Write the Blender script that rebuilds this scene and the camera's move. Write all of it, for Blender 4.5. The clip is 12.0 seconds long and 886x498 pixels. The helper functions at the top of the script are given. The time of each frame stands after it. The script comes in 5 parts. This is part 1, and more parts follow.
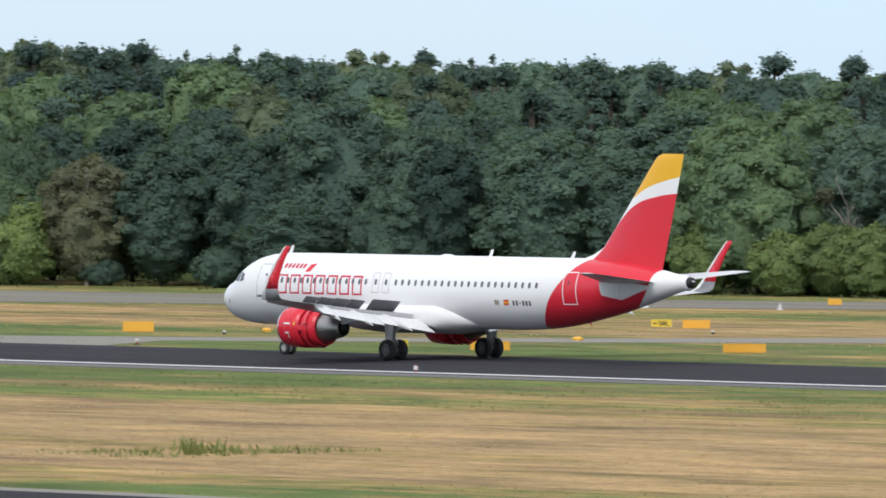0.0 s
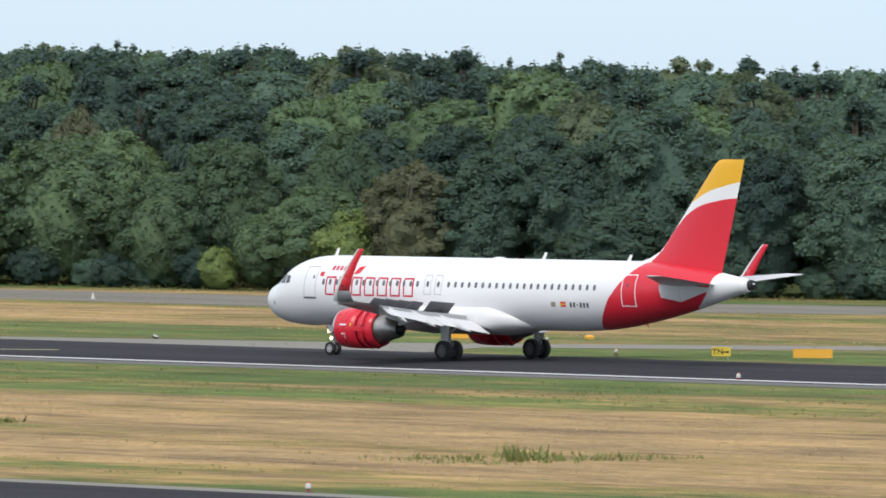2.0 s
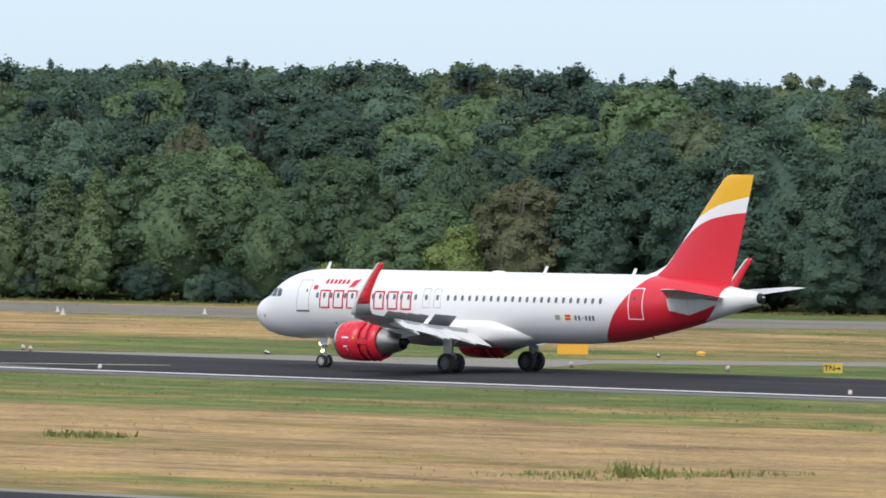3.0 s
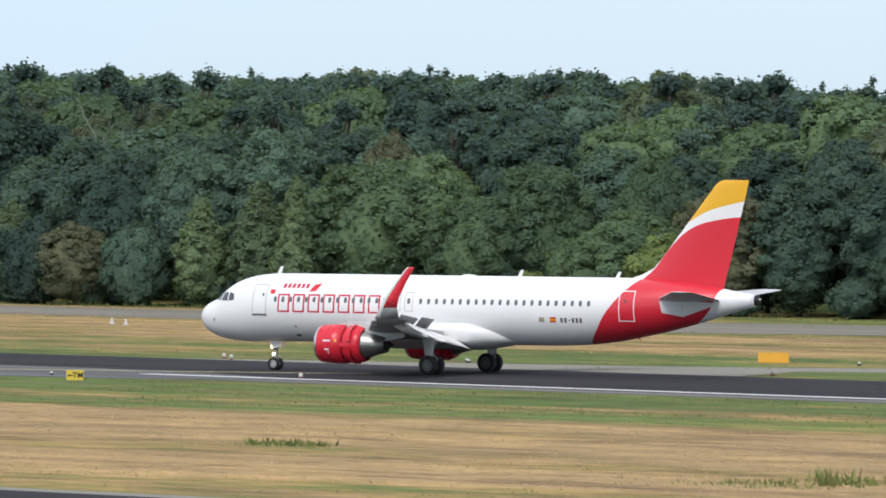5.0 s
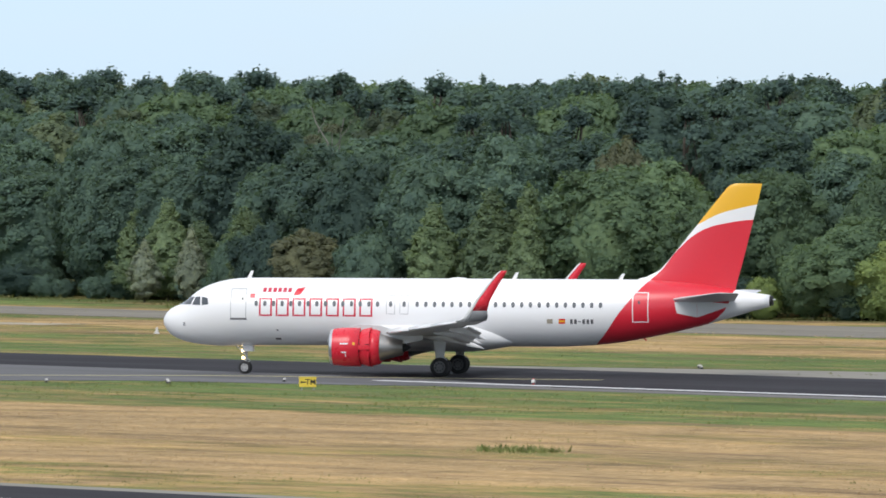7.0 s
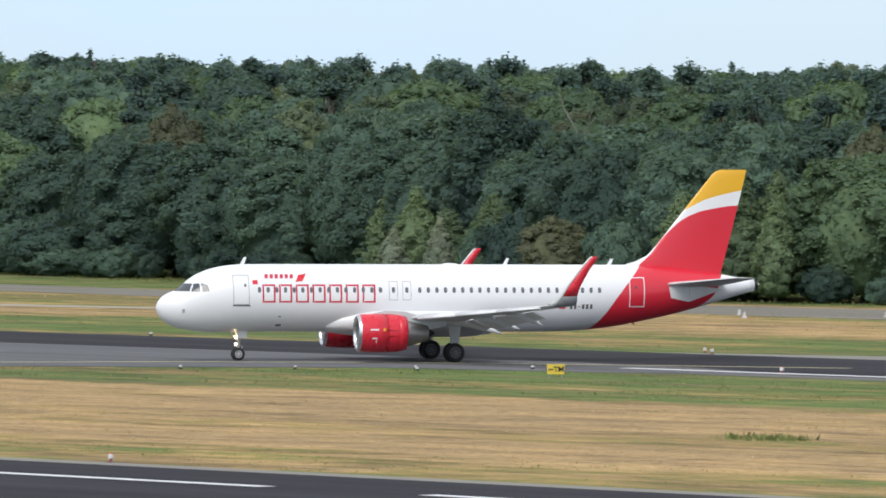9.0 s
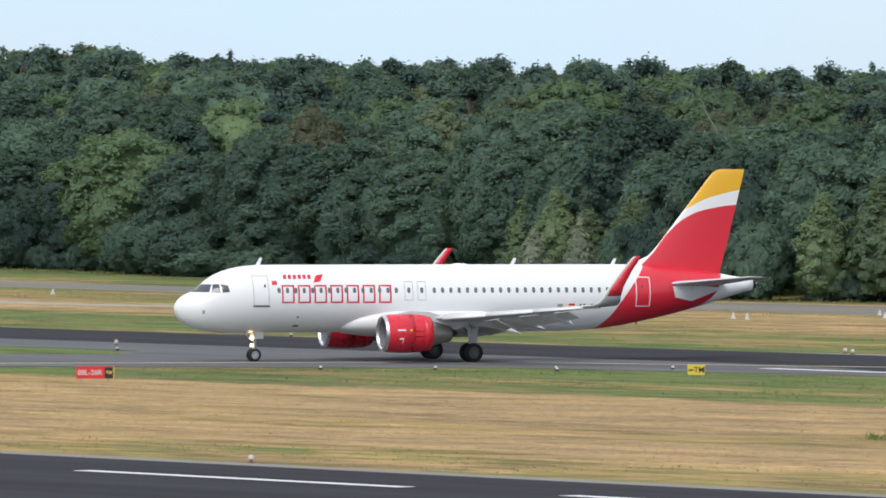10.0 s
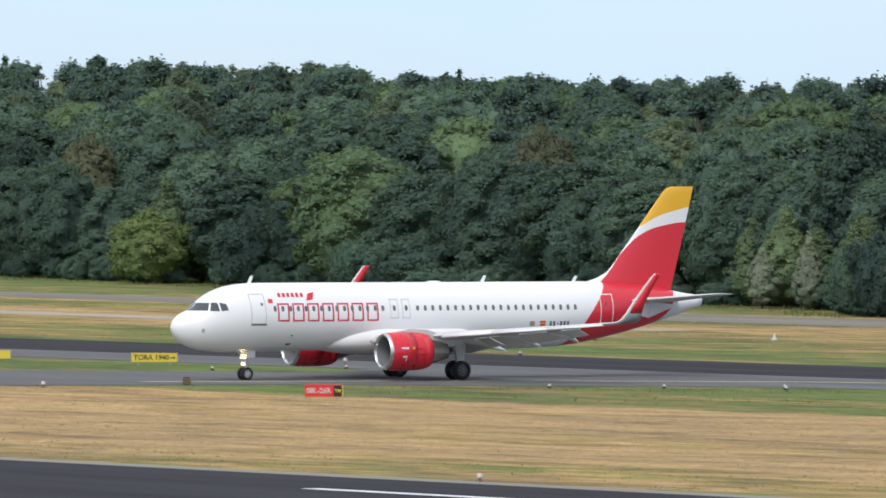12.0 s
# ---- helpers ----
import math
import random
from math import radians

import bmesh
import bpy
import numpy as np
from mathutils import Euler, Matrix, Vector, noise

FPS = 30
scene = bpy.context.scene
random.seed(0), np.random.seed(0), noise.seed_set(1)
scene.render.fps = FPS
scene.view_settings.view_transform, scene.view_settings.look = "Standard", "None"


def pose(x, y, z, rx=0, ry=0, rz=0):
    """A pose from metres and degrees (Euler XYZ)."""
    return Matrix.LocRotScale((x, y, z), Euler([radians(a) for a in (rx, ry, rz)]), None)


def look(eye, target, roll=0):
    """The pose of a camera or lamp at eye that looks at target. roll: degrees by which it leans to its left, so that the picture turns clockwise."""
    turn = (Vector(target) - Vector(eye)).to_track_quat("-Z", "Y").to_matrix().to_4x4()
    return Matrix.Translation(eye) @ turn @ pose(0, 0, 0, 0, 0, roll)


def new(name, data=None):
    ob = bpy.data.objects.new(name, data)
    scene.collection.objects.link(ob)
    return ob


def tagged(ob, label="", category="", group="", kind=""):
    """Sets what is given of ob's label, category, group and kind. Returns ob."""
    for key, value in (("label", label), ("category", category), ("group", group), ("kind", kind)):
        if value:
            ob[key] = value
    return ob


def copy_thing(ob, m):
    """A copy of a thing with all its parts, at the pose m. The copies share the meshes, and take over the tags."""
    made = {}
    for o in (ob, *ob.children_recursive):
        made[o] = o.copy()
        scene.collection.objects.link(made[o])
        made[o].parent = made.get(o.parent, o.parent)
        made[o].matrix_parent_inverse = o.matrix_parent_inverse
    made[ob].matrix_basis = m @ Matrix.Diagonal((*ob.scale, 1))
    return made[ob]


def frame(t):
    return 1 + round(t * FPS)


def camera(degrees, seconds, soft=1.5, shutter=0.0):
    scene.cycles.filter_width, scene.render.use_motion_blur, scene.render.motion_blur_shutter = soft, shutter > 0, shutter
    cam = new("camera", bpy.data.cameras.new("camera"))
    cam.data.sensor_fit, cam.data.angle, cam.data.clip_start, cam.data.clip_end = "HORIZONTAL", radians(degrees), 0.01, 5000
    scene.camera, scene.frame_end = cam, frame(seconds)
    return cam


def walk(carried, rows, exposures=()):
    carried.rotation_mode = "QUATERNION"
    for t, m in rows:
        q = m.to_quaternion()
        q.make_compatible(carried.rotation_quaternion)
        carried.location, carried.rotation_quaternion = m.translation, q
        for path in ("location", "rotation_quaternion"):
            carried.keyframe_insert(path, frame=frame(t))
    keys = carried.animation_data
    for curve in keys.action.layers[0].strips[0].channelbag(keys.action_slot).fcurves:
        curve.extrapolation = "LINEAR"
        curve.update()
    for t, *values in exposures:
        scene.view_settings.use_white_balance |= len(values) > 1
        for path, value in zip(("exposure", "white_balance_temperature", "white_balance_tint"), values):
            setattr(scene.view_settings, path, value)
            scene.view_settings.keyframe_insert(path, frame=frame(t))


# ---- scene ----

# ---------------------------------------------------------------- camera
FOV = 5.393
EYE_H = 14.511
cam = camera(FOV, 12.0, soft=1.7, shutter=0.35)
PAN = [  # seconds, yaw, pitch, roll in degrees; the tripod stays where it is
    (0, 0.0007, -0.8877, 0.1809), (0.5, 0.5953, -0.8501, 0.0798), (1, 1.1300, -0.8482, 0.1123),
    (1.5, 1.5250, -0.8557, 0.2038), (2, 1.9683, -0.8520, 0.3063), (2.5, 2.3514, -0.8101, 0.4385),
    (3, 2.6496, -0.7582, 0.3917), (5, 3.8715, -0.7146, 0.3093), (5.5, 4.2144, -0.6874, 0.3638),
    (6, 4.5630, -0.6532, 0.3914), (6.5, 4.9263, -0.6545, 0.2432), (7, 5.2865, -0.6824, 0.1771),
    (9, 6.7998, -0.7645, 0.2803), (9.5, 7.2567, -0.7540, 0.2900), (10, 7.6541, -0.7649, 0.2210),
    (10.5, 8.0077, -0.7471, 0.1491), (11, 8.3370, -0.7039, 0.1788), (11.5, 8.6859, -0.6626, 0.1931),
    (12, 9.0484, -0.6581, 0.2511)]
walk(cam, [(t, pose(0, 0, EYE_H, 90 + p, 0, y) @ pose(0, 0, 0, 0, 0, r)) for t, y, p, r in PAN])

# ---------------------------------------------------------------- sky and sun: bright overcast
SUN_EL, SUN_AZ = 46, 196   # degrees; azimuth clockwise from +y
world = bpy.data.worlds.new("sky")
scene.world = world
world.use_nodes = True
wn, wl = world.node_tree.nodes, world.node_tree.links
wn.clear()
w_out = wn.new("ShaderNodeOutputWorld")
w_bg = wn.new("ShaderNodeBackground")
w_sky = wn.new("ShaderNodeTexSky")
w_sky.sky_type, w_sky.sun_disc = "NISHITA", False
w_sky.sun_elevation, w_sky.sun_rotation = radians(SUN_EL), radians(SUN_AZ)
w_sky.air_density, w_sky.dust_density, w_sky.ozone_density = 1.0, 0.6, 2.0
w_bg.inputs["Strength"].default_value = 0.10
# thin, high cloud veil over the blue
w_co = wn.new("ShaderNodeTexCoord")
w_map = wn.new("ShaderNodeMapping")
w_map.inputs["Scale"].default_value = (9, 9, 34)
w_noise = wn.new("ShaderNodeTexNoise")
w_noise.inputs["Scale"].default_value = 1.6
w_noise.inputs["Detail"].default_value = 4
w_ramp = wn.new("ShaderNodeValToRGB")
w_ramp.color_ramp.elements[0].position, w_ramp.color_ramp.elements[0].color = 0.40, (0.72, 0.72, 0.72, 1)
w_ramp.color_ramp.elements[1].position, w_ramp.color_ramp.elements[1].color = 0.75, (0.97, 0.97, 0.97, 1)
w_mix = wn.new("ShaderNodeMix")
w_mix.data_type = "RGBA"
w_ax = wn.new("ShaderNodeSeparateXYZ")
w_veil = wn.new("ShaderNodeValToRGB")   # blue low over the wood, pale cloud overhead
w_veil.color_ramp.elements[0].position, w_veil.color_ramp.elements[0].color = 0.03, (0.41, 0.54, 0.685, 1)
w_veil.color_ramp.elements[1].position, w_veil.color_ramp.elements[1].color = 0.30, (0.66, 0.695, 0.75, 1)
w_gain = wn.new("ShaderNodeVectorMath")
w_gain.operation = "SCALE"
w_gain.inputs["Scale"].default_value = 12.0
wl.new(w_co.outputs["Generated"], w_ax.inputs[0])
wl.new(w_ax.outputs["Z"], w_veil.inputs["Fac"])
wl.new(w_veil.outputs["Color"], w_gain.inputs[0])
wl.new(w_gain.outputs["Vector"], w_mix.inputs["B"])
wl.new(w_co.outputs["Generated"], w_map.inputs["Vector"])
wl.new(w_map.outputs["Vector"], w_noise.inputs["Vector"])
wl.new(w_noise.outputs["Fac"], w_ramp.inputs["Fac"])
wl.new(w_ramp.outputs["Color"], w_mix.inputs["Factor"])
wl.new(w_sky.outputs["Color"], w_mix.inputs["A"])
wl.new(w_mix.outputs["Result"], w_bg.inputs["Color"])
wl.new(w_bg.outputs["Background"], w_out.inputs["Surface"])

sun_data = bpy.data.lights.new("sun", "SUN")
sun_data.energy, sun_data.angle, sun_data.color = 1.55, radians(28), (1.0, 0.955, 0.90)
sun = new("sun", sun_data)
sun_dir = Vector((math.sin(radians(SUN_AZ)) * math.cos(radians(SUN_EL)), math.cos(radians(SUN_AZ)) * math.cos(radians(SUN_EL)), math.sin(radians(SUN_EL))))
sun.matrix_world = look(sun_dir * 100, (0, 0, 0))
scene.view_settings.exposure = 0.42

# ---------------------------------------------------------------- the airfield's own axes
# s runs along the runways, p across them, away from the camera
U = Vector((-0.72922, 0.68428, 0))
N = Vector((0.68428, 0.72922, 0))
FIELD_TURN = math.degrees(math.atan2(U.y, U.x))


def at(s, p, z=0.0):
    return U * s + N * p + Vector((0, 0, z))


# ---------------------------------------------------------------- material helpers
class Shader:
    """A node material that is put together from short calls."""

    def __init__(self, name):
        self.m = bpy.data.materials.new(name)
        self.m.use_nodes = True
        self.t = self.m.node_tree
        self.b = self.t.nodes["Principled BSDF"]
        self.co = self.t.nodes.new("ShaderNodeTexCoord")

    def put(self, value, inp):
        if hasattr(value, "is_output"):
            self.t.links.new(value, inp)
        else:
            inp.default_value = value

    def noise(self, scale, detail=3.0, rough=0.55, vector=None, stretch=None):
        n = self.t.nodes.new("ShaderNodeTexNoise")
        v = vector if vector is not None else self.co.outputs["Object"]
        if stretch:
            mp = self.t.nodes.new("ShaderNodeMapping")
            mp.inputs["Scale"].default_value = stretch
            self.t.links.new(v, mp.inputs["Vector"])
            v = mp.outputs["Vector"]
        self.t.links.new(v, n.inputs["Vector"])
        n.inputs["Scale"].default_value, n.inputs["Detail"].default_value, n.inputs["Roughness"].default_value = scale, detail, rough
        return n.outputs["Fac"]

    def ramp(self, fac, stops):
        r = self.t.nodes.new("ShaderNodeValToRGB")
        e = r.color_ramp.elements
        while len(e) < len(stops):
            e.new(0.5)
        for el, (pos, col) in zip(e, stops):
            el.position = pos
            el.color = (*col, 1) if hasattr(col, "__len__") else (col, col, col, 1)
        self.put(fac, r.inputs["Fac"])
        return r.outputs["Color"]

    def mix(self, fac, a, b, how="MIX"):
        n = self.t.nodes.new("ShaderNodeMix")
        n.data_type, n.blend_type = "RGBA", how
        for v, key in ((fac, "Factor"), (a, "A"), (b, "B")):
            if key != "Factor" and isinstance(v, tuple):
                v = (*v, 1) if len(v) == 3 else v
            self.put(v, [i for i in n.inputs if i.name == key and (i.type == "RGBA" or key == "Factor")][0])
        return [o for o in n.outputs if o.type == "RGBA"][0]

    def math(self, op, a, b=0.0):
        n = self.t.nodes.new("ShaderNodeMath")
        n.operation = op
        self.put(a, n.inputs[0])
        self.put(b, n.inputs[1])
        return n.outputs[0]

    def axes(self):
        n = self.t.nodes.new("ShaderNodeSeparateXYZ")
        self.t.links.new(self.co.outputs["Object"], n.inputs[0])
        return n.outputs

    def curve(self, value, points, lo, hi, vlo, vhi):
        """A curve through the points (x, y), x within lo..hi, y within vlo..vhi."""
        n = self.t.nodes.new("ShaderNodeFloatCurve")
        c = n.mapping.curves[0]
        pts = [((x - lo) / (hi - lo), (y - vlo) / (vhi - vlo)) for x, y in points]
        c.points[0].location, c.points[1].location = pts[0], pts[-1]
        for q in pts[1:-1]:
            c.points.new(*q)
        n.mapping.update()
        fac = self.math("DIVIDE", self.math("SUBTRACT", value, lo), hi - lo)
        self.put(fac, n.inputs["Value"])
        return self.math("ADD", self.math("MULTIPLY", n.outputs[0], vhi - vlo), vlo)

    def bump(self, height, strength=0.3, distance=0.02):
        n = self.t.nodes.new("ShaderNodeBump")
        n.inputs["Strength"].default_value, n.inputs["Distance"].default_value = strength, distance
        self.put(height, n.inputs["Height"])
        self.t.links.new(n.outputs["Normal"], self.b.inputs["Normal"])
        return self

    def done(self, color, rough=0.6, metal=0.0, **more):
        if isinstance(color, tuple):
            color = (*color, 1) if len(color) == 3 else color
        self.put(color, self.b.inputs["Base Color"])
        self.put(rough, self.b.inputs["Roughness"])
        self.put(metal, self.b.inputs["Metallic"])
        for key, v in more.items():
            self.put(v, self.b.inputs[key.replace("_", " ").title().replace("Ior", "IOR")])
        return self.m


def paint(name, color, rough=0.4, metal=0.0, wear=0.12, scale=3.0, bump=0.0):
    """Paint or metal with faint mottling and dirt at two scales."""
    k = Shader(name)
    a = k.noise(scale, 4)
    b = k.noise(scale * 9, 3)
    dark = tuple(c * (1 - wear) for c in color)
    lite = tuple(min(1, c * (1 + wear * 0.4)) for c in color)
    col = k.mix(k.math("MULTIPLY", k.math("ADD", a, b), 0.5), dark, lite)
    if bump:
        k.bump(b, bump, 0.01)
    return k.done(col, k.math("ADD", k.math("MULTIPLY", a, 0.15), rough - 0.07), metal)


def rand_leaf(name, base, spread=0.35):
    """Leaves: colour by tree, by spray and by soft patches over the crown."""
    k = Shader(name)
    info = k.t.nodes.new("ShaderNodeObjectInfo")
    geo = k.t.nodes.new("ShaderNodeNewGeometry")
    lo = tuple(c * (1 - spread) for c in base)
    hi = (base[0] * (1 + spread * 1.25), base[1] * (1 + spread), base[2] * (1 + spread * 0.5))
    tree = k.mix(info.outputs["Random"], lo, hi)
    leaf = k.ramp(geo.outputs["Random Per Island"], [(0.0, (0.84, 0.86, 0.88)), (0.6, (1.0, 1.0, 1.0)), (1.0, (1.22, 1.18, 1.05))])
    col = k.mix(1.0, tree, leaf, "MULTIPLY")
    patch = k.math("ADD", k.math("MULTIPLY", k.noise(0.45, 3), 0.6), k.math("MULTIPLY", k.noise(1.7, 3, 0.65), 0.4))
    col = k.mix(1.0, col, k.ramp(patch, [(0.34, (0.84, 0.87, 0.92)), (0.5, (1.0, 1.0, 1.0)), (0.66, (1.16, 1.13, 1.04))]), "MULTIPLY")
    grain = k.math("ADD", k.math("MULTIPLY", k.noise(3.6, 3, 0.65), 0.6), k.math("MULTIPLY", k.noise(9.0, 2, 0.7), 0.4))
    col = k.mix(1.0, col, k.ramp(grain, [(0.34, 0.84), (0.5, 1.0), (0.66, 1.16)]), "MULTIPLY")
    k.bump(grain, 0.35, 0.06)
    m = k.done(col, 0.75, 0.0, specular_ior_level=0.15)
    # light that comes through the leaf
    tl = k.t.nodes.new("ShaderNodeBsdfTranslucent")
    k.put(k.mix(1.0, col, (1.25, 1.2, 0.7), "MULTIPLY"), tl.inputs["Color"])
    mx = k.t.nodes.new("ShaderNodeMixShader")
    mx.inputs[0].default_value = 0.38
    out = [n for n in k.t.nodes if n.type == "OUTPUT_MATERIAL"][0]
    k.t.links.new(k.b.outputs[0], mx.inputs[1])
    k.t.links.new(tl.outputs[0], mx.inputs[2])
    k.t.links.new(mx.outputs[0], out.inputs["Surface"])
    return m

# ---------------------------------------------------------------- materials
def field_material():
    """Mown summer grass: green bands beside the pavements, straw between, patchy all over."""
    k = Shader("field_grass")
    ax = k.axes()          # x along the runways, y across
    wob = k.math("MULTIPLY", k.math("SUBTRACT", k.noise(0.02, 3, stretch=(1, 2.5, 1)), 0.5), 26.0)
    wob2 = k.math("MULTIPLY", k.math("SUBTRACT", k.noise(0.16, 3, stretch=(0.6, 1.6, 1)), 0.5), 7.0)
    p = k.math("ADD", k.math("ADD", ax[1], wob2), k.math("MULTIPLY", wob, 0.35))
    lo, hi = 225.0, 625.0
    f = lambda v: (v - lo) / (hi - lo)
    # how green the grass is across the field
    green = k.ramp(k.math("DIVIDE", k.math("SUBTRACT", p, lo), hi - lo), [
        (f(246), 0.68), (f(258), 0.40), (f(266), 0.05), (f(320), 0.05), (f(323), 0.5), (f(330), 0.66), (f(335), 0.48), (f(341), 0.55), (f(347), 0.8), (f(366), 0.85),
        (f(396), 0.7), (f(430), 0.62), (f(440), 0.3), (f(468), 0.28), (f(478), 0.6), (f(500), 0.3), (f(508), 0.6), (f(545), 0.8)])
    patch = k.noise(0.05, 4, 0.62, stretch=(0.35, 1.3, 1))
    patch2 = k.noise(0.35, 4, 0.6, stretch=(0.5, 1.2, 1))
    fine = k.noise(2.2, 3, 0.65, stretch=(0.7, 1, 1))
    blade = k.noise(9.0, 2, 0.7)
    g = k.math("ADD", green, k.math("MULTIPLY", k.math("SUBTRACT", patch, 0.5), 2.1))
    g = k.math("ADD", g, k.math("MULTIPLY", k.math("SUBTRACT", patch2, 0.5), 1.4))
    g = k.math("ADD", g, k.math("MULTIPLY", k.math("SUBTRACT", fine, 0.5), 0.55))
    straw = k.ramp(fine, [(0.25, (0.26, 0.168, 0.082)), (0.5, (0.415, 0.288, 0.146)), (0.75, (0.55, 0.405, 0.225))])
    grass = k.ramp(blade, [(0.25, (0.070, 0.108, 0.033)), (0.55, (0.128, 0.182, 0.058)), (0.8, (0.22, 0.265, 0.096))])
    dry = k.ramp(blade, [(0.3, (0.22, 0.16, 0.065)), (0.7, (0.41, 0.30, 0.125))])
    col = k.mix(k.ramp(g, [(0.12, 0.0), (0.42, 1.0)]), straw, dry)
    col = k.mix(k.ramp(g, [(0.35, 0.0), (0.75, 1.0)]), col, grass)
    scar = k.ramp(k.noise(0.09, 5, 0.68, stretch=(0.4, 1.8, 1)), [(0.52, 0.0), (0.66, 0.8)])
    col = k.mix(scar, col, (0.22, 0.15, 0.09))
    mottle = k.noise(0.16, 6, 0.72, stretch=(0.7, 1.3, 1))
    broad = k.noise(0.035, 3, 0.6, stretch=(0.5, 1.6, 1))
    col = k.mix(1.0, col, k.ramp(mottle, [(0.33, (0.58, 0.59, 0.60)), (0.5, (1.0, 1.0, 1.0)), (0.67, (1.32, 1.27, 1.16))]), "MULTIPLY")
    col = k.mix(1.0, col, k.ramp(broad, [(0.35, (0.85, 0.86, 0.88)), (0.65, (1.12, 1.1, 1.05))]), "MULTIPLY")
    k.bump(k.math("ADD", blade, fine), 0.9, 0.12)
    return k.done(col, 0.95, specular_ior_level=0.1)


def asphalt_material(name, color, streak=0.25):
    k = Shader(name)
    a = k.noise(0.12, 4, 0.6, stretch=(0.15, 1.6, 1))
    b = k.noise(1.3, 4, 0.6)
    c = k.noise(30.0, 2)
    v = k.math("ADD", k.math("MULTIPLY", a, 0.6), k.math("ADD", k.math("MULTIPLY", b, 0.25), k.math("MULTIPLY", c, 0.15)))
    lo = tuple(x * (1 - streak * 1.6) for x in color)
    hi = tuple(x * (1 + streak * 1.6) for x in color)
    col = k.ramp(v, [(0.3, lo), (0.7, hi)])
    k.bump(c, 0.25, 0.01)
    return k.done(col, k.math("ADD", k.math("MULTIPLY", b, 0.12), 0.85), specular_ior_level=0.06)


def bark_material(name, lo, hi):
    k = Shader(name)
    a = k.noise(2.5, 5, 0.6, stretch=(3, 3, 0.7))
    k.bump(a, 0.6, 0.04)
    return k.done(k.ramp(a, [(0.3, lo), (0.7, hi)]), 0.9)


M_FIELD = field_material()
M_RUNWAY = asphalt_material("runway_asphalt", (0.037, 0.036, 0.041))
M_SHOULDER = asphalt_material("worn_shoulder_asphalt", (0.155, 0.15, 0.147), 0.15)
M_TAXI = asphalt_material("taxiway_asphalt", (0.125, 0.125, 0.13), 0.2)
M_CONCRETE = asphalt_material("old_concrete", (0.245, 0.232, 0.205), 0.1)
M_PERIM = asphalt_material("weathered_perimeter_concrete", (0.20, 0.185, 0.158), 0.18)
M_SAND = asphalt_material("sandy_track", (0.36, 0.32, 0.26), 0.12)
M_LINE = paint("worn_white_marking", (0.72, 0.72, 0.72), 0.7, wear=0.3, scale=0.8)
M_LINE_Y = paint("worn_yellow_marking", (0.42, 0.38, 0.20), 0.7, wear=0.35, scale=0.8)
M_BARK = bark_material("brown_bark", (0.035, 0.028, 0.022), (0.12, 0.10, 0.08))
M_BIRCH = bark_material("pale_birch_bark", (0.12, 0.115, 0.10), (0.30, 0.29, 0.26))
# oak to pine: extra blue in the base colour stands for distance haze
M_OAK = rand_leaf("haze_tinted_oak_leaves", (0.096, 0.160, 0.142), 0.36)
M_MAPLE = rand_leaf("maple_leaves", (0.120, 0.166, 0.122), 0.34)
M_LIME = rand_leaf("lime_leaves", (0.130, 0.205, 0.132), 0.26)
M_YOUNG = rand_leaf("young_light_leaves", (0.160, 0.230, 0.145), 0.2)
M_PINE = rand_leaf("haze_tinted_pine_needles", (0.100, 0.164, 0.156), 0.26)
M_SHRUB = rand_leaf("bright_shrub_leaves", (0.20, 0.275, 0.118), 0.18)
M_SILVER = rand_leaf("silver_grey_leaves", (0.25, 0.30, 0.245), 0.12)
M_RUSSET = rand_leaf("dry_russet_leaves", (0.138, 0.156, 0.108), 0.15)
M_WEED = rand_leaf("field_weed_leaves", (0.155, 0.172, 0.078), 0.2)


# ---------------------------------------------------------------- mesh helpers
def mesh_ob(name, verts, faces, mats, parent=None, smooth=False, label="", kind="", mat_ids=None):
    me = bpy.data.meshes.new(name)
    me.from_pydata([tuple(v) for v in verts], [], faces)
    for m in mats if isinstance(mats, (list, tuple)) else [mats]:
        me.materials.append(m)
    if mat_ids is not None:
        me.polygons.foreach_set("material_index", mat_ids)
    if smooth:
        me.polygons.foreach_set("use_smooth", [True] * len(me.polygons))
    me.update()
    ob = new(name, me)
    if parent is not None:
        ob.parent = parent
    return tagged(ob, label=label, kind=kind)


def part(name, bm, material, parent, label="", smooth=False):
    me = bpy.data.meshes.new(name)
    bmesh.ops.recalc_face_normals(bm, faces=bm.faces)
    bm.to_mesh(me)
    bm.free()
    me.materials.append(material)
    if smooth:
        me.polygons.foreach_set("use_smooth", [True] * len(me.polygons))
    ob = new(name, me)
    ob.parent = parent
    return tagged(ob, label=label)


def add_box(bm, c, size, bevel=0.0, turn=None):
    r = bmesh.ops.create_cube(bm, size=1.0)
    m = Matrix.Translation(c) @ (turn if turn is not None else Matrix()) @ Matrix.Diagonal((*size, 1))
    bmesh.ops.transform(bm, matrix=m, verts=r["verts"])
    if bevel:
        es = {e for v in r["verts"] for e in v.link_edges}
        bmesh.ops.bevel(bm, geom=list(es), offset=bevel, segments=2, affect="EDGES", profile=0.6)
    return bm


def add_tube(bm, a, b, r1, r2=None, seg=12, caps=True):
    a, b = Vector(a), Vector(b)
    r2 = r1 if r2 is None else r2
    d = b - a
    m = Matrix.Translation((a + b) / 2) @ d.to_track_quat("Z", "Y").to_matrix().to_4x4()
    bmesh.ops.create_cone(bm, cap_ends=caps, segments=seg, radius1=r1, radius2=max(r2, 1e-4), depth=d.length, matrix=m)
    return bm


def field_empty(name, s, p, z=0.0, turn=0.0):
    e = new(name)
    e.matrix_basis = pose(*at(s, p, z), 0, 0, FIELD_TURN + turn)
    return e


